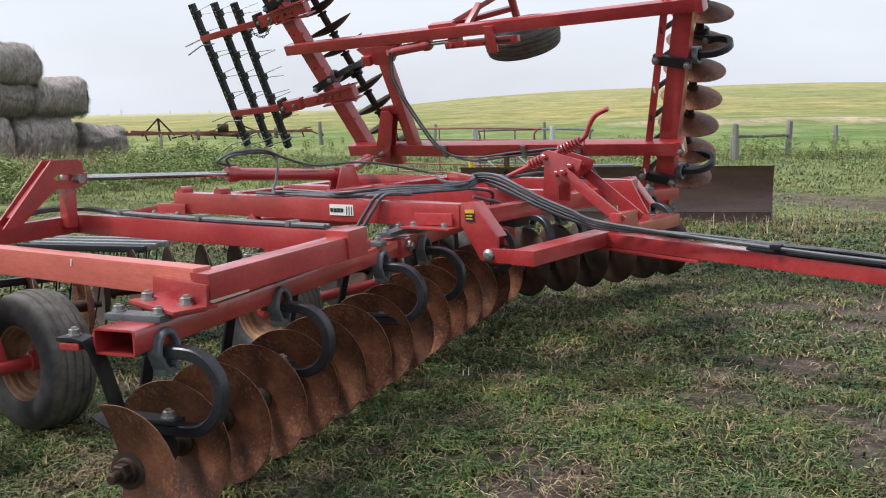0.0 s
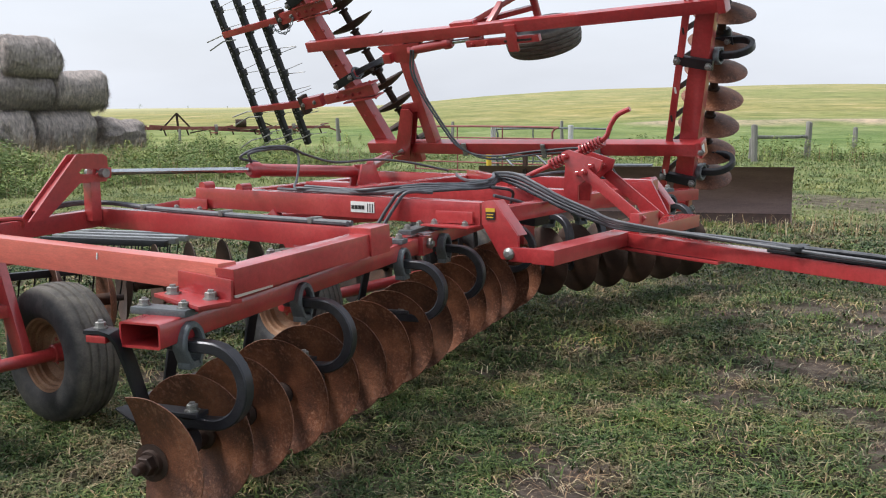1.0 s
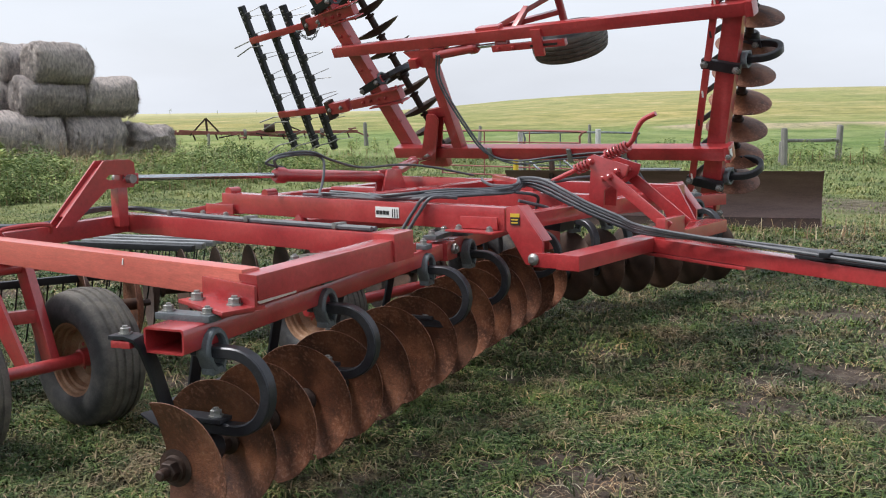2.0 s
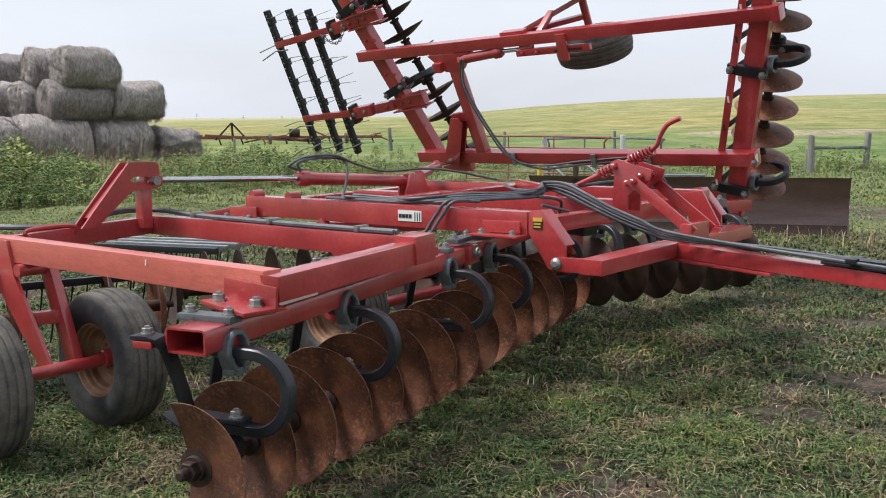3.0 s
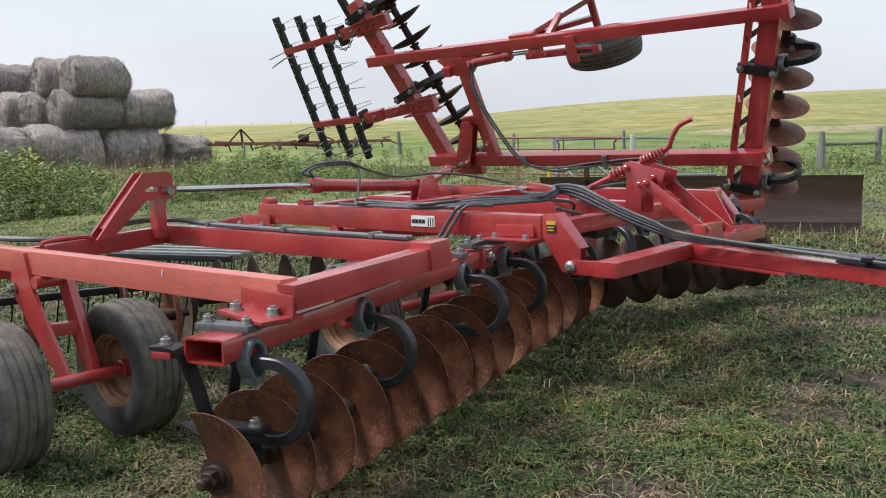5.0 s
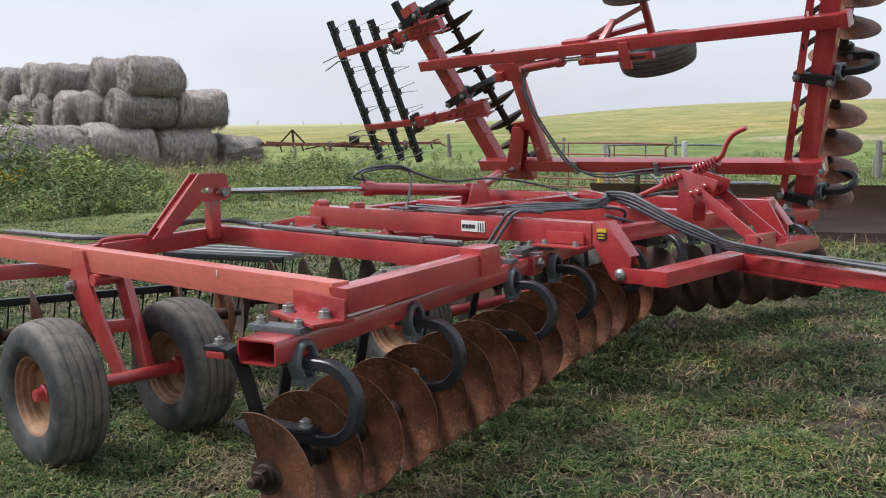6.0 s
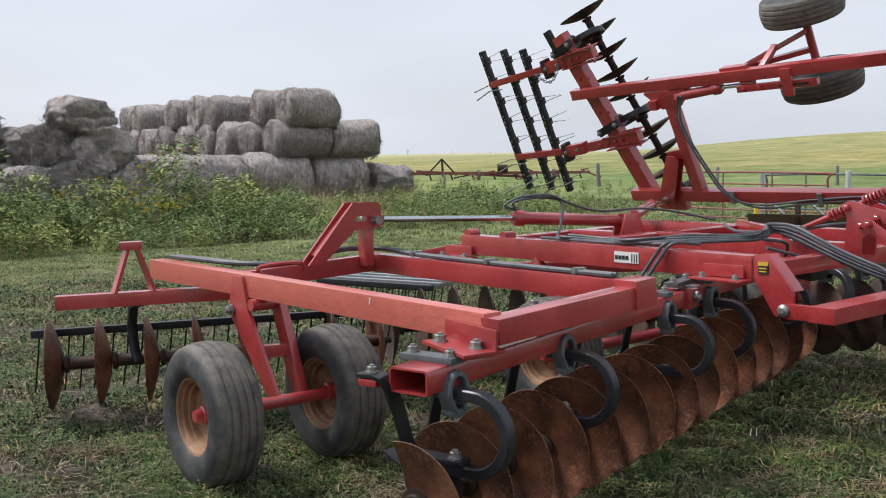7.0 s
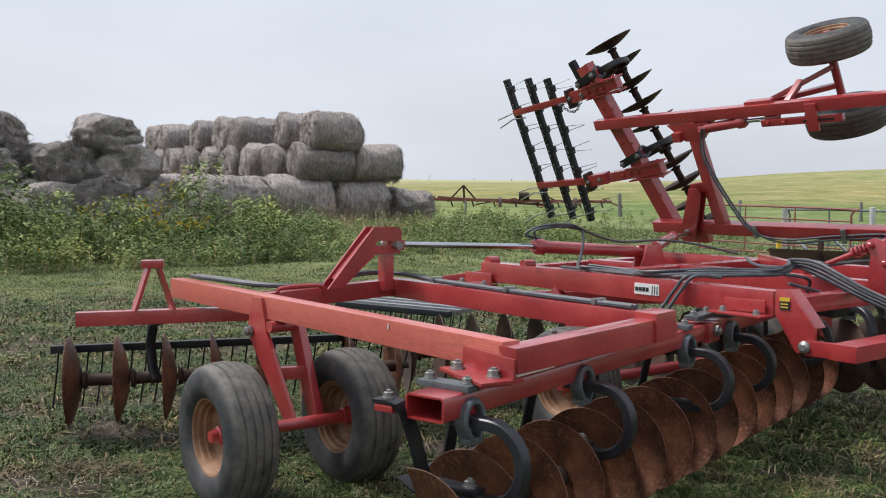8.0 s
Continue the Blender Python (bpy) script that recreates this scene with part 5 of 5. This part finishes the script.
def fence():
    corner = thing("corner_fence", (-9.3, 30.0, 0), "grey weathered wooden fence brace of two posts and a rail", "fence")
    a, b = V(-9.83, 28.8, 0), V(-9.05, 31.2, 0)
    for i, p in enumerate((a, b)):
        placed("post", post_mesh(1.08, 0.1, i), pose(p.x, p.y, ground_height(p.x, p.y), 1.5, -1.0 + i * 2, 40 * i), corner)
    bm = bmesh.new()
    sweep(bm, [a + V(0, 0, 0.7), (a + b) / 2 + V(0, 0, 0.66), b + V(0, 0, 0.65)], 0.05, 8)
    part("rail", bm, WOOD, corner)
    lean = post_mesh(0.75, 0.07, 5)
    for x, y, s in ((-10.1, 29.3, 0.9), (-8.8, 35.6, 1.15), (-7.4, 41.0, 1.1), (-38.4, 32.0, 0.95), (-33.2, 37.4, 1.5), (-29.0, 41.0, 1.2), (-24.0, 43.0, 1.2), (-42.0, 29.0, 1.0), (-19.0, 44.0, 1.2)):
        ob = new("fence_post", lean)
        ob.matrix_basis = pose(x, y, ground_height(x, y), random.uniform(-4, 4), random.uniform(-4, 4), random.uniform(0, 360)) @ Matrix.Scale(s, 4)
        tagged(ob, "grey weathered wooden fence post in long grass", "fence post", "pasture fence posts")


fence()
GATE_RED = surface("dull_red_gate_tube", (0.16, 0.05, 0.045), (0.24, 0.075, 0.07), (0.3, 0.12, 0.11), 4, 40, 0.55, 0.2, 0.1)
POST_GREY = surface("pale_galvanised_post", (0.42, 0.43, 0.43), (0.55, 0.56, 0.56), (0.65, 0.66, 0.66), 4, 40, 0.5, 0.3, 0.1)


def gate(name, a, b, h, rails, material, label):
    g = thing(name, a, label, "gate")
    a, b = V(a), V(b)
    bm = bmesh.new()
    d = (b - a).normalized()
    sweep(bm, curve_points([a + V(0, 0, 0.12), a + V(0, 0, h - 0.12), a + d * 0.12 + V(0, 0, h), b - d * 0.12 + V(0, 0, h), b + V(0, 0, h - 0.12), b + V(0, 0, 0.12)], 4), 0.024, 8)
    part("gate_frame", bm, material, g)
    for k in range(rails):
        z = 0.14 + (h - 0.2) * k / rails
        part("rail", made(rod, a + V(0, 0, z), b + V(0, 0, z), 0.017, 7), material, g)
    for s in (0.33, 0.66):
        part("upright", made(rod, a.lerp(b, s) + V(0, 0, 0.12), a.lerp(b, s) + V(0, 0, h), 0.016, 7), material, g)


gate("red_gate", (-15.4, 20.2, 0), (-11.4, 20.0, 0), 1.17, 5, GATE_RED, "dull red tubular steel farm gate")
gate("grey_gate", (-13.1, 20.4, 0), (-10.45, 20.85, 0), 1.12, 4, GREY_IRON, "dark grey tubular steel gate panel")
for px, py, ph, mat, lab in ((-13.1, 20.2, 1.2, POST_GREY, "pale galvanised steel gate post"), (-11.1, 20.3, 1.22, POST_GREY, "pale galvanised steel gate post"), (-12.83, 19.6, 0.58, YELLOW, "short yellow painted steel post")):
    ob = new("gate_post", mesh_of("gate_post", made(lathe, (0, 0, -0.1), (0, 0, 1), [(0, 0.06), (ph + 0.09, 0.06), (ph + 0.1, 0.045)], 12), mat))
    ob.location = (px, py, 0)
    tagged(ob, lab, "gate post", "gate posts")


def old_implement():
    t = thing("old_implement", (-49, 43, 0), "rusty red old tillage implement lying in far grass", "farm implement")
    z = ground_height(-49, 43)
    part("frame_bar", made(bar, (-52, 39.3, z + 0.45), (-43.5, 48.2, z + 0.4), 0.16, 0.18), GATE_RED, t)
    part("frame_bar", made(bar, (-50.5, 39.8, z + 0.6), (-46.5, 45.5, z + 0.15), 0.14, 0.16), GATE_RED, t)
    top = V(-50, 41.5, z + 1.35)
    for q in ((-50.6, 40.7, 0.3), (-49.5, 42.3, 0.3), (-50.0, 41.6, 0.2)):
        part("mast_leg", made(bar, V(q[0], q[1], z + q[2]), top, 0.1, 0.1), RUST_DARK, t)
    for k in range(9):
        p = V(-51.5, 39.9, z).lerp(V(-44, 47.7, z), k / 8)
        part("shank", made(bar, p + V(0, 0, 0.5), p + V(0.15, 0.1, 0.0), 0.1, 0.08), RUST_DARK, t)
    rng = random.Random(31)
    for k in range(16):
        p = V(-52.5, 39.0, z).lerp(V(-42.5, 48.6, z), rng.random()) + V(rng.uniform(-0.7, 0.7), rng.uniform(-0.7, 0.7), rng.uniform(0.15, 0.6))
        a = rng.uniform(0, 6.28)
        d = V(math.cos(a), math.sin(a), rng.uniform(-0.25, 0.45)) * rng.uniform(0.35, 1.0)
        part("loose_bar", made(bar, p - d, p + d, 0.08, 0.08), GATE_RED if k % 3 else RUST_DARK, t)
    for k in range(3):
        p = V(-51.8 + 3.4 * k, 39.9 + 3.3 * k, z + 0.32)
        part("gauge_wheel", made(lathe, p, (0.6, 0.8, 0), [(-0.08, 0.2), (-0.09, 0.33), (0.09, 0.33), (0.08, 0.2)], 16), RUBBER, t, "small worn gauge wheel")
    part("drum", made(rod, (-47.4, 43.9, z + 0.7), (-47.0, 44.4, z + 0.7), 0.25, 14), RUST_DARK, t)


old_implement()


def grader_blade():
    t = thing("grader_blade", (-6.0, 14.0, 0), "rusty brown curved grader blade standing in the grass", "grader blade")
    p, d = V(-4.3, 14.18, 0.0), V(-0.93, -0.36, 0).normalized()
    n = V(-d.y, d.x, 0)
    if n.y > 0:
        n = -n
    def section(off, z0, z1, th):
        ring = []
        for k in range(13):
            z = z0 + (z1 - z0) * k / 12
            s = (z - 0.36) / 0.4
            ring.append(n * (-0.16 + 0.2 * s * s + off) + V(0, 0, z))
        return ring + [q - n * th for q in ring[::-1]]
    bm = bmesh.new()
    prism(bm, [p + q for q in section(0, 0.1, 0.8, 0.016)], d * 4.4)
    part("mouldboard", bm, BLADE_STEEL, t)
    bm = bmesh.new()
    prism(bm, [p + q for q in section(0.012, -0.02, 0.14, 0.02)], d * 4.4)
    part("cutting_edge", bm, RUST_DARK, t, "worn steel cutting edge")
    bm = bmesh.new()
    prism(bm, [p + q - d * 0.02 for q in section(0.0, -0.01, 0.81, 0.05)], d * 0.02)
    part("end_plate", bm, BLADE_STEEL, t)
    part("stiffener", made(bar, p - n * 0.22 + V(0, 0, 0.4), p - n * 0.22 + d * 4.4 + V(0, 0, 0.4), 0.1, 0.12), BLADE_STEEL, t)
    for x in (-8.1, -7.62):
        y = 14.18 + (x + 4.3) * 0.387
        part("lift_rod", made(rod, (x, y, 0.95), (x + 0.22, y + 0.07, 0.75), 0.018, 10), CHROME, t, "bright chromed lift rod")
    part("lift_post", made(bar, (-7.76, 12.83, 0.6), (-7.76, 12.83, 1.08), 0.06, 0.06, (0, 1, 0)), RUST_DARK, t, "dark post behind the blade")
    part("mount", made(bar, p - n * 0.2 + d * 1.9 + V(0, 0, 0.79), p - n * 0.2 + d * 2.5 + V(0, 0, 0.79), 0.3, 0.05), GREY_IRON, t, "grey mounting plate on the top edge")


grader_blade()


# ---- grass and weeds ----
def leaf_material(name, stops, rough=0.7, withered=False, patch_size=1.3):
    m, nt, links, p = nodes_of(name)
    geo = nt.new("ShaderNodeNewGeometry")
    co = nt.new("ShaderNodeTexCoord").outputs["Object"]
    c = ramp(nt, links, geo.outputs["Random Per Island"], stops)
    patch = ramp(nt, links, noise_of(nt, links, co, patch_size, 6, 0.7), [(0.34, (0.45, 0.58, 0.55)), (0.47, (0.88, 0.92, 0.9)), (0.58, (1.15, 1.08, 0.9)), (0.7, (1.6, 1.35, 1.0))])
    c = mixed(nt, links, 1.0, c, patch, "MULTIPLY")
    if withered:
        w = ramp(nt, links, noise_of(nt, links, co, 2.1, 7, 0.75), [(0.5, (0, 0, 0)), (0.62, (0.75, 0.75, 0.75))])
        d = ramp(nt, links, geo.outputs["Random Per Island"], [(0.0, (0.06, 0.036, 0.022)), (0.5, (0.15, 0.095, 0.06)), (1.0, (0.32, 0.23, 0.15))])
        c = mixed(nt, links, w, c, d)
    links.new(c, p.inputs["Base Color"])
    p.inputs["Roughness"].default_value = rough
    p.inputs["Specular IOR Level"].default_value = 0.3
    return m


GRASS = leaf_material("grass_blades", [(0.0, (0.018, 0.036, 0.011)), (0.35, (0.05, 0.09, 0.024)), (0.68, (0.1, 0.155, 0.043)), (0.86, (0.165, 0.19, 0.07)), (0.94, (0.25, 0.19, 0.115)), (1.0, (0.4, 0.31, 0.2))], 0.6, True)
WEED = leaf_material("weed_leaves", [(0.0, (0.064, 0.108, 0.032)), (0.4, (0.155, 0.22, 0.068)), (0.75, (0.26, 0.325, 0.115)), (1.0, (0.42, 0.43, 0.2))], patch_size=0.55)
MEADOW = leaf_material("meadow_grass_blades", [(0.0, (0.12, 0.165, 0.06)), (0.5, (0.165, 0.21, 0.08)), (0.85, (0.235, 0.26, 0.12)), (1.0, (0.34, 0.31, 0.19))])
DRY = leaf_material("dry_stalks", [(0.0, (0.18, 0.105, 0.066)), (0.4, (0.3, 0.205, 0.135)), (0.75, (0.42, 0.34, 0.23)), (1.0, (0.56, 0.5, 0.37))])
PETAL = leaf_material("yellow_flowers", [(0.0, (0.5, 0.33, 0.02)), (1.0, (0.7, 0.5, 0.04))])


def stuff(name, verts, faces, material, label, category):
    me = bpy.data.meshes.new(name)
    me.from_pydata(verts, [], faces)
    me.materials.append(material)
    return tagged(new(name, me), label, category, kind="stuff")


def blades(spots, rng, lift=1.0):
    """Bent three-piece blades: rows of x, y, z, heading, length, width, lean."""
    n = len(spots)
    x, y, z, a, ln, w, lean = spots.T
    dx, dy = np.cos(a), np.sin(a)
    sx, sy = -dy * w / 2, dx * w / 2
    def at(u, h, k):
        return np.stack([x + dx * u + sx * k, y + dy * u + sy * k, z + h], -1)
    u1, h1 = ln * lean * 0.25, ln * 0.55 * np.sqrt(np.maximum(1 - lean * lean * 0.6, 0.05))
    u2, h2 = ln * lean * 0.85, ln * (0.95 - lean * 0.55) * np.sqrt(np.maximum(1 - lean * lean * 0.6, 0.05))
    h1, h2 = h1 * lift, h2 * lift
    vs = np.stack([at(0 * ln, -0.005 + 0 * ln, -1), at(0 * ln, -0.005 + 0 * ln, 1), at(u1, h1, 0.9), at(u1, h1, -0.9), at(u2, h2, 0)], 1).reshape(-1, 3)
    i = np.arange(n)[:, None] * 5
    quads, tris = (i + [0, 1, 2, 3]).tolist(), (i + [3, 2, 4]).tolist()
    return vs, quads + tris


def yard_grass():
    rng = np.random.default_rng(4)
    rows, outer = [], []
    for r0, r1, density, ln, w in ((1.9, 4.0, 10000, 0.1, 0.006), (4.0, 6.5, 5500, 0.11, 0.0075), (6.5, 10, 2300, 0.125, 0.0105), (10, 15, 1100, 0.13, 0.018), (15, 21, 900, 0.085, 0.015), (21, 36, 250, 0.2, 0.02)):
        a0, a1 = radians(8), radians(86)
        n = int(density * (a1 - a0) / 2 * (r1 * r1 - r0 * r0))
        tufts = max(n // 9, 1)
        az = rng.uniform(a0, a1, tufts)
        r = np.sqrt(rng.uniform(r0 * r0, r1 * r1, tufts))
        for px, py in zip(-r * np.sin(az), r * np.cos(az)):
            b = bareness(px, py)
            lush = min(max(0.5 + 0.8 * noise.noise((px * 1.9, py * 1.9, 21)) + 0.4 * noise.noise((px * 6, py * 6, 22)), 0), 1)
            if rng.random() < b * 0.93 or rng.random() > 0.3 + 0.85 * lush or road(px, py) > rng.random():
                continue
            k = int(rng.integers(5, 14))
            q = rng.normal(0, 0.022 + w * (1 if r0 < 6 else 5), (k, 2)) + (px, py)
            z = ground_height(px, py)
            size = ln * (0.5 + 1.0 * lush) * rng.uniform(0.6, 1.35, k)
            (outer if r0 > 14 else rows).append(np.column_stack([q, np.full(k, z), rng.uniform(0, 6.283, k), size, w * rng.uniform(0.6, 1.4, k), np.minimum(rng.uniform(0.6, 1.25, k), 1.0)]))
    for _ in range(4200):
        az, r = rng.uniform(radians(86), radians(368)), 11 * math.sqrt(rng.random())
        px, py = -r * math.sin(az), r * math.cos(az)
        if rng.random() < bareness(px, py):
            continue
        k = int(rng.integers(8, 16))
        q = rng.normal(0, 0.09, (k, 2)) + (px, py)
        rows.append(np.column_stack([q, np.full(k, ground_height(px, py)), rng.uniform(0, 6.283, k), 0.13 * rng.uniform(0.6, 1.3, k), 0.016 * rng.uniform(0.6, 1.4, k), np.minimum(rng.uniform(0.6, 1.25, k), 1.0)]))
    vs, fs = blades(np.concatenate(rows), rng, 0.62)
    far_vs, far_fs = blades(np.concatenate(outer), rng, 0.62)
    stuff("meadow_grass", far_vs, far_fs, MEADOW, "longer green grass beyond the yard up to the fence", "grass")
    stuff("grass", vs, fs, GRASS, "short trampled green and straw-coloured yard grass", "grass")
    # dry stems lying about
    rows = []
    for _ in range(80000):
        az, r = rng.uniform(radians(8), radians(86)), 2.2 + 14 * rng.random() ** 1.25
        px, py = -r * math.sin(az), r * math.cos(az)
        if rng.random() < 0.12 + 0.6 * bareness(px, py) * max(noise.noise((px * 1.4, py * 1.4, 60)) + 0.5, 0):
            rows.append((px, py, ground_height(px, py) + 0.012, rng.uniform(0, 6.283), rng.uniform(0.05, 0.2), rng.uniform(0.002, 0.0045) * (1 + r * 0.06), 0.99))
    vs, fs = blades(np.array(rows), rng, 0.3)
    stuff("dry_stems", vs, fs, DRY, "scattered dry straw stems on the ground", "straw")
    # tall dry grass by the blade and the fence
    rows = []
    for cx, cy, s, n, h in ((-5.0, 12.7, 0.3, 60, 0.3), (-4.1, 13.2, 0.4, 90, 0.25), (-5.7, 12.6, 0.12, 50, 0.55), (-5.3, 12.5, 0.1, 40, 0.4), (-3.2, 14.0, 0.6, 120, 0.25), (-22.5, 16.0, 2.0, 300, 0.6), (-26.4, 14.5, 1.2, 900, 0.95), (-26.2, 18.5, 1.3, 900, 0.8), (-25, 21, 2.0, 500, 0.6), (-24.0, 25.0, 2.5, 500, 0.5)):
        for _ in range(n):
            px, py = rng.normal(cx, s), rng.normal(cy, s)
            rows.append((px, py, ground_height(px, py), rng.uniform(0, 6.283), h * rng.uniform(0.25, 1.5), 0.009, rng.uniform(0.3, 0.97)))
    vs, fs = blades(np.array(rows), rng)
    stuff("dry_grass", vs, fs, DRY, "tall pale dry grass in clumps", "grass")


def weed_plants(spots, rng, leaves=80, leaf=1.0, spread=0.34, slim=1.0):
    """Leafy stalks: each spot is x, y, z, height; leaves are folded diamonds round the stalk."""
    vs, fs = [], []
    for x, y, z, h in spots:
        n = int(leaves * rng.uniform(0.7, 1.2) * min(max(h, 0.5), 1.7))
        t = rng.uniform(0.08, 1.0, n) ** 0.8
        a = rng.uniform(0, 6.283, n)
        rad = h * spread * (1.1 - 0.75 * t) * rng.uniform(0.2, 1.0, n)
        lean = rng.normal(0, 0.12, 2)
        cx, cy, cz = x + rad * np.cos(a) + lean[0] * t * h, y + rad * np.sin(a) + lean[1] * t * h, z + t * h
        ln = leaf * (0.07 + 0.05 * h) * rng.uniform(0.6, 1.4, n)
        w = ln * rng.uniform(0.22, 0.5, n) * slim
        droop = rng.uniform(-0.7, 0.4, n)
        b = a + rng.normal(0, 0.6, n)
        dx, dy = np.cos(b), np.sin(b)
        k = len(vs) * 0 + sum(len(v) for v in vs)
        tilt = rng.uniform(-0.5, 0.5, n) * w
        p = np.stack([np.stack([cx, cy, cz], -1), np.stack([cx + dx * ln * 0.5 - dy * w / 2, cy + dy * ln * 0.5 + dx * w / 2, cz + droop * ln * 0.35 + tilt], -1), np.stack([cx + dx * ln, cy + dy * ln, cz + droop * ln], -1), np.stack([cx + dx * ln * 0.5 + dy * w / 2, cy + dy * ln * 0.5 - dx * w / 2, cz + droop * ln * 0.35 - tilt], -1)], 1).reshape(-1, 3)
        vs.append(p)
        i = np.arange(n)[:, None] * 4 + k
        fs += (i + [0, 1, 2, 3]).tolist()
    return np.concatenate(vs), fs


def weeds():
    rng = np.random.default_rng(9)
    spots, stems, flowers = [], [], []
    def add(px, py, h):
        spots.append((px, py, ground_height(px, py) - 0.02, h))
    # belt in front of the bales: bushy clumps with gaps between them
    for _ in range(470):
        cy = rng.uniform(-1, 24)
        depth = rng.uniform(0, 1) ** 1.2
        cx = -18.3 - 0.35 * max(cy - 17, 0) - depth * 7.5 + 0.9 * noise.noise((cy * 0.4, 3, 0))
        base = 0.8 - 0.02 * max(cy - 12, 0) + 1.0 * smooth_step(9.5, 5.0, cy) + 0.75 * smooth_step(1.8, 0.0, math.hypot(cx + 20.5, cy - 9.9) / 1.4)
        tall = base * (0.4 + 0.85 * rng.random() ** 1.3) * (0.6 + 0.4 * smooth_step(0.0, 0.2, depth)) * (0.8 + 0.7 * noise.noise((cx * 0.45, cy * 0.45, 8)))
        for _ in range(int(rng.integers(4, 9))):
            px, py = cx + rng.normal(0, 0.24), cy + rng.normal(0, 0.3)
            h = max(tall * rng.uniform(0.7, 1.15), 0.28)
            add(px, py, h)
            if 8.2 < py < 9.5 and h > 0.7 and rng.random() < 0.7 or py < 9.5 and rng.random() < 0.004:
                flowers.append((px, py, h))
    # lower growth along the fences and behind the frame
    for _ in range(420):
        s = rng.random()
        if s < 0.35:
            px, py, h = rng.uniform(-15, -4), rng.normal(30.6, 0.8), rng.uniform(0.25, 0.75)
        elif s < 0.75:
            px, py, h = rng.uniform(-30, -9), rng.uniform(22, 36), rng.uniform(0.2, 0.32)
        else:
            px, py, h = rng.uniform(-45, -26), rng.uniform(24, 40), rng.uniform(0.2, 0.55)
        add(px, py, h)
    # scattered low broad leaves in the yard
    for _ in range(7000):
        az, r = rng.uniform(radians(8), radians(86)), 2.2 + 16 * rng.random() ** 1.2
        px, py = -r * math.sin(az), r * math.cos(az)
        if bareness(px, py) < rng.uniform(0.2, 0.8) and py < rng.uniform(11, 14.5) and noise.noise((px * 1.1, py * 1.1, 50)) > rng.uniform(-0.5, 0.4):
            spots.append((px, py, ground_height(px, py) - 0.005, rng.uniform(0.04, 0.1)))
    big = [s for s in spots if s[3] >= 0.2]
    vs, fs = weed_plants(big, rng, 165, 0.72, 0.32, 0.8)
    stuff("weeds", vs, fs, WEED, "tall leafy green weeds in a thick belt before the bales", "weeds")
    small = [s for s in spots if s[3] < 0.2]
    vs, fs = weed_plants(small, rng, 80, 0.36, 1.7, 0.5)
    stuff("low_weeds", vs, fs, GRASS, "low broad-leaved weeds among the yard grass", "weeds")
    rows = np.array([(x, y, z, rng.uniform(0, 6.283), h * rng.uniform(0.8, 1.05), 0.02, rng.uniform(0.0, 0.25)) for x, y, z, h in big])
    vs, fs = blades(rows, rng)
    stuff("weed_stalks", vs, fs, DRY, "pale stalks among the weeds", "weeds")
    heads = []
    for x, y, h in flowers:
        for _ in range(14):
            heads.append((x + rng.normal(0, 0.2), y + rng.normal(0, 0.2), ground_height(x, y) + h * rng.uniform(0.75, 1.08)))
    vs, fs = [], []
    for i, (x, y, z) in enumerate(heads):
        s = rng.uniform(0.016, 0.034)
        a = rng.uniform(0, 3.14)
        tx, ty = math.cos(a) * s, math.sin(a) * s
        vs += [(x - tx, y - ty, z - s * 0.6), (x + tx, y + ty, z - s * 0.3), (x + tx, y + ty, z + s), (x - tx, y - ty, z + s * 0.7)]
        fs.append([4 * i, 4 * i + 1, 4 * i + 2, 4 * i + 3])
    stuff("yellow_flowers", vs, fs, PETAL, "small yellow flower heads on tall weeds", "flowers")


yard_grass()
weeds()


def far_trees():
    rng = np.random.default_rng(2)
    for k in range(9):
        az = radians((52.2, 49.7, 47.6, 54.0, 50.8, 46.2, 56.0, 44.5, 52.9)[k])
        r = 800 + 60 * rng.random()
        x, y = -r * math.sin(az), r * math.cos(az)
        h = (5.5, 3.2, 3.0, 2.5, 2.2, 2.8, 3.0, 2.6, 2.0)[k]
        z = ground_height(x, y)
        t = thing("far_tree", (x, y, z), "small dark tree far off on the plain", "tree", "trees on the plain")
        part("trunk", made(rod, (x, y, z - 0.3), (x, y, z + h * 0.5), 0.16, 7, 0.08), WOOD, t)
        spots = [(x + rng.normal(0, h * 0.12), y + rng.normal(0, h * 0.12), z + h * 0.3, h * rng.uniform(0.45, 0.7)) for _ in range(4)]
        vs, fs = weed_plants(spots, rng, 60)
        me = bpy.data.meshes.new("crown")
        me.from_pydata(vs, [], fs)
        me.materials.append(WEED)
        placed("crown", me, Matrix(), t)


far_trees()
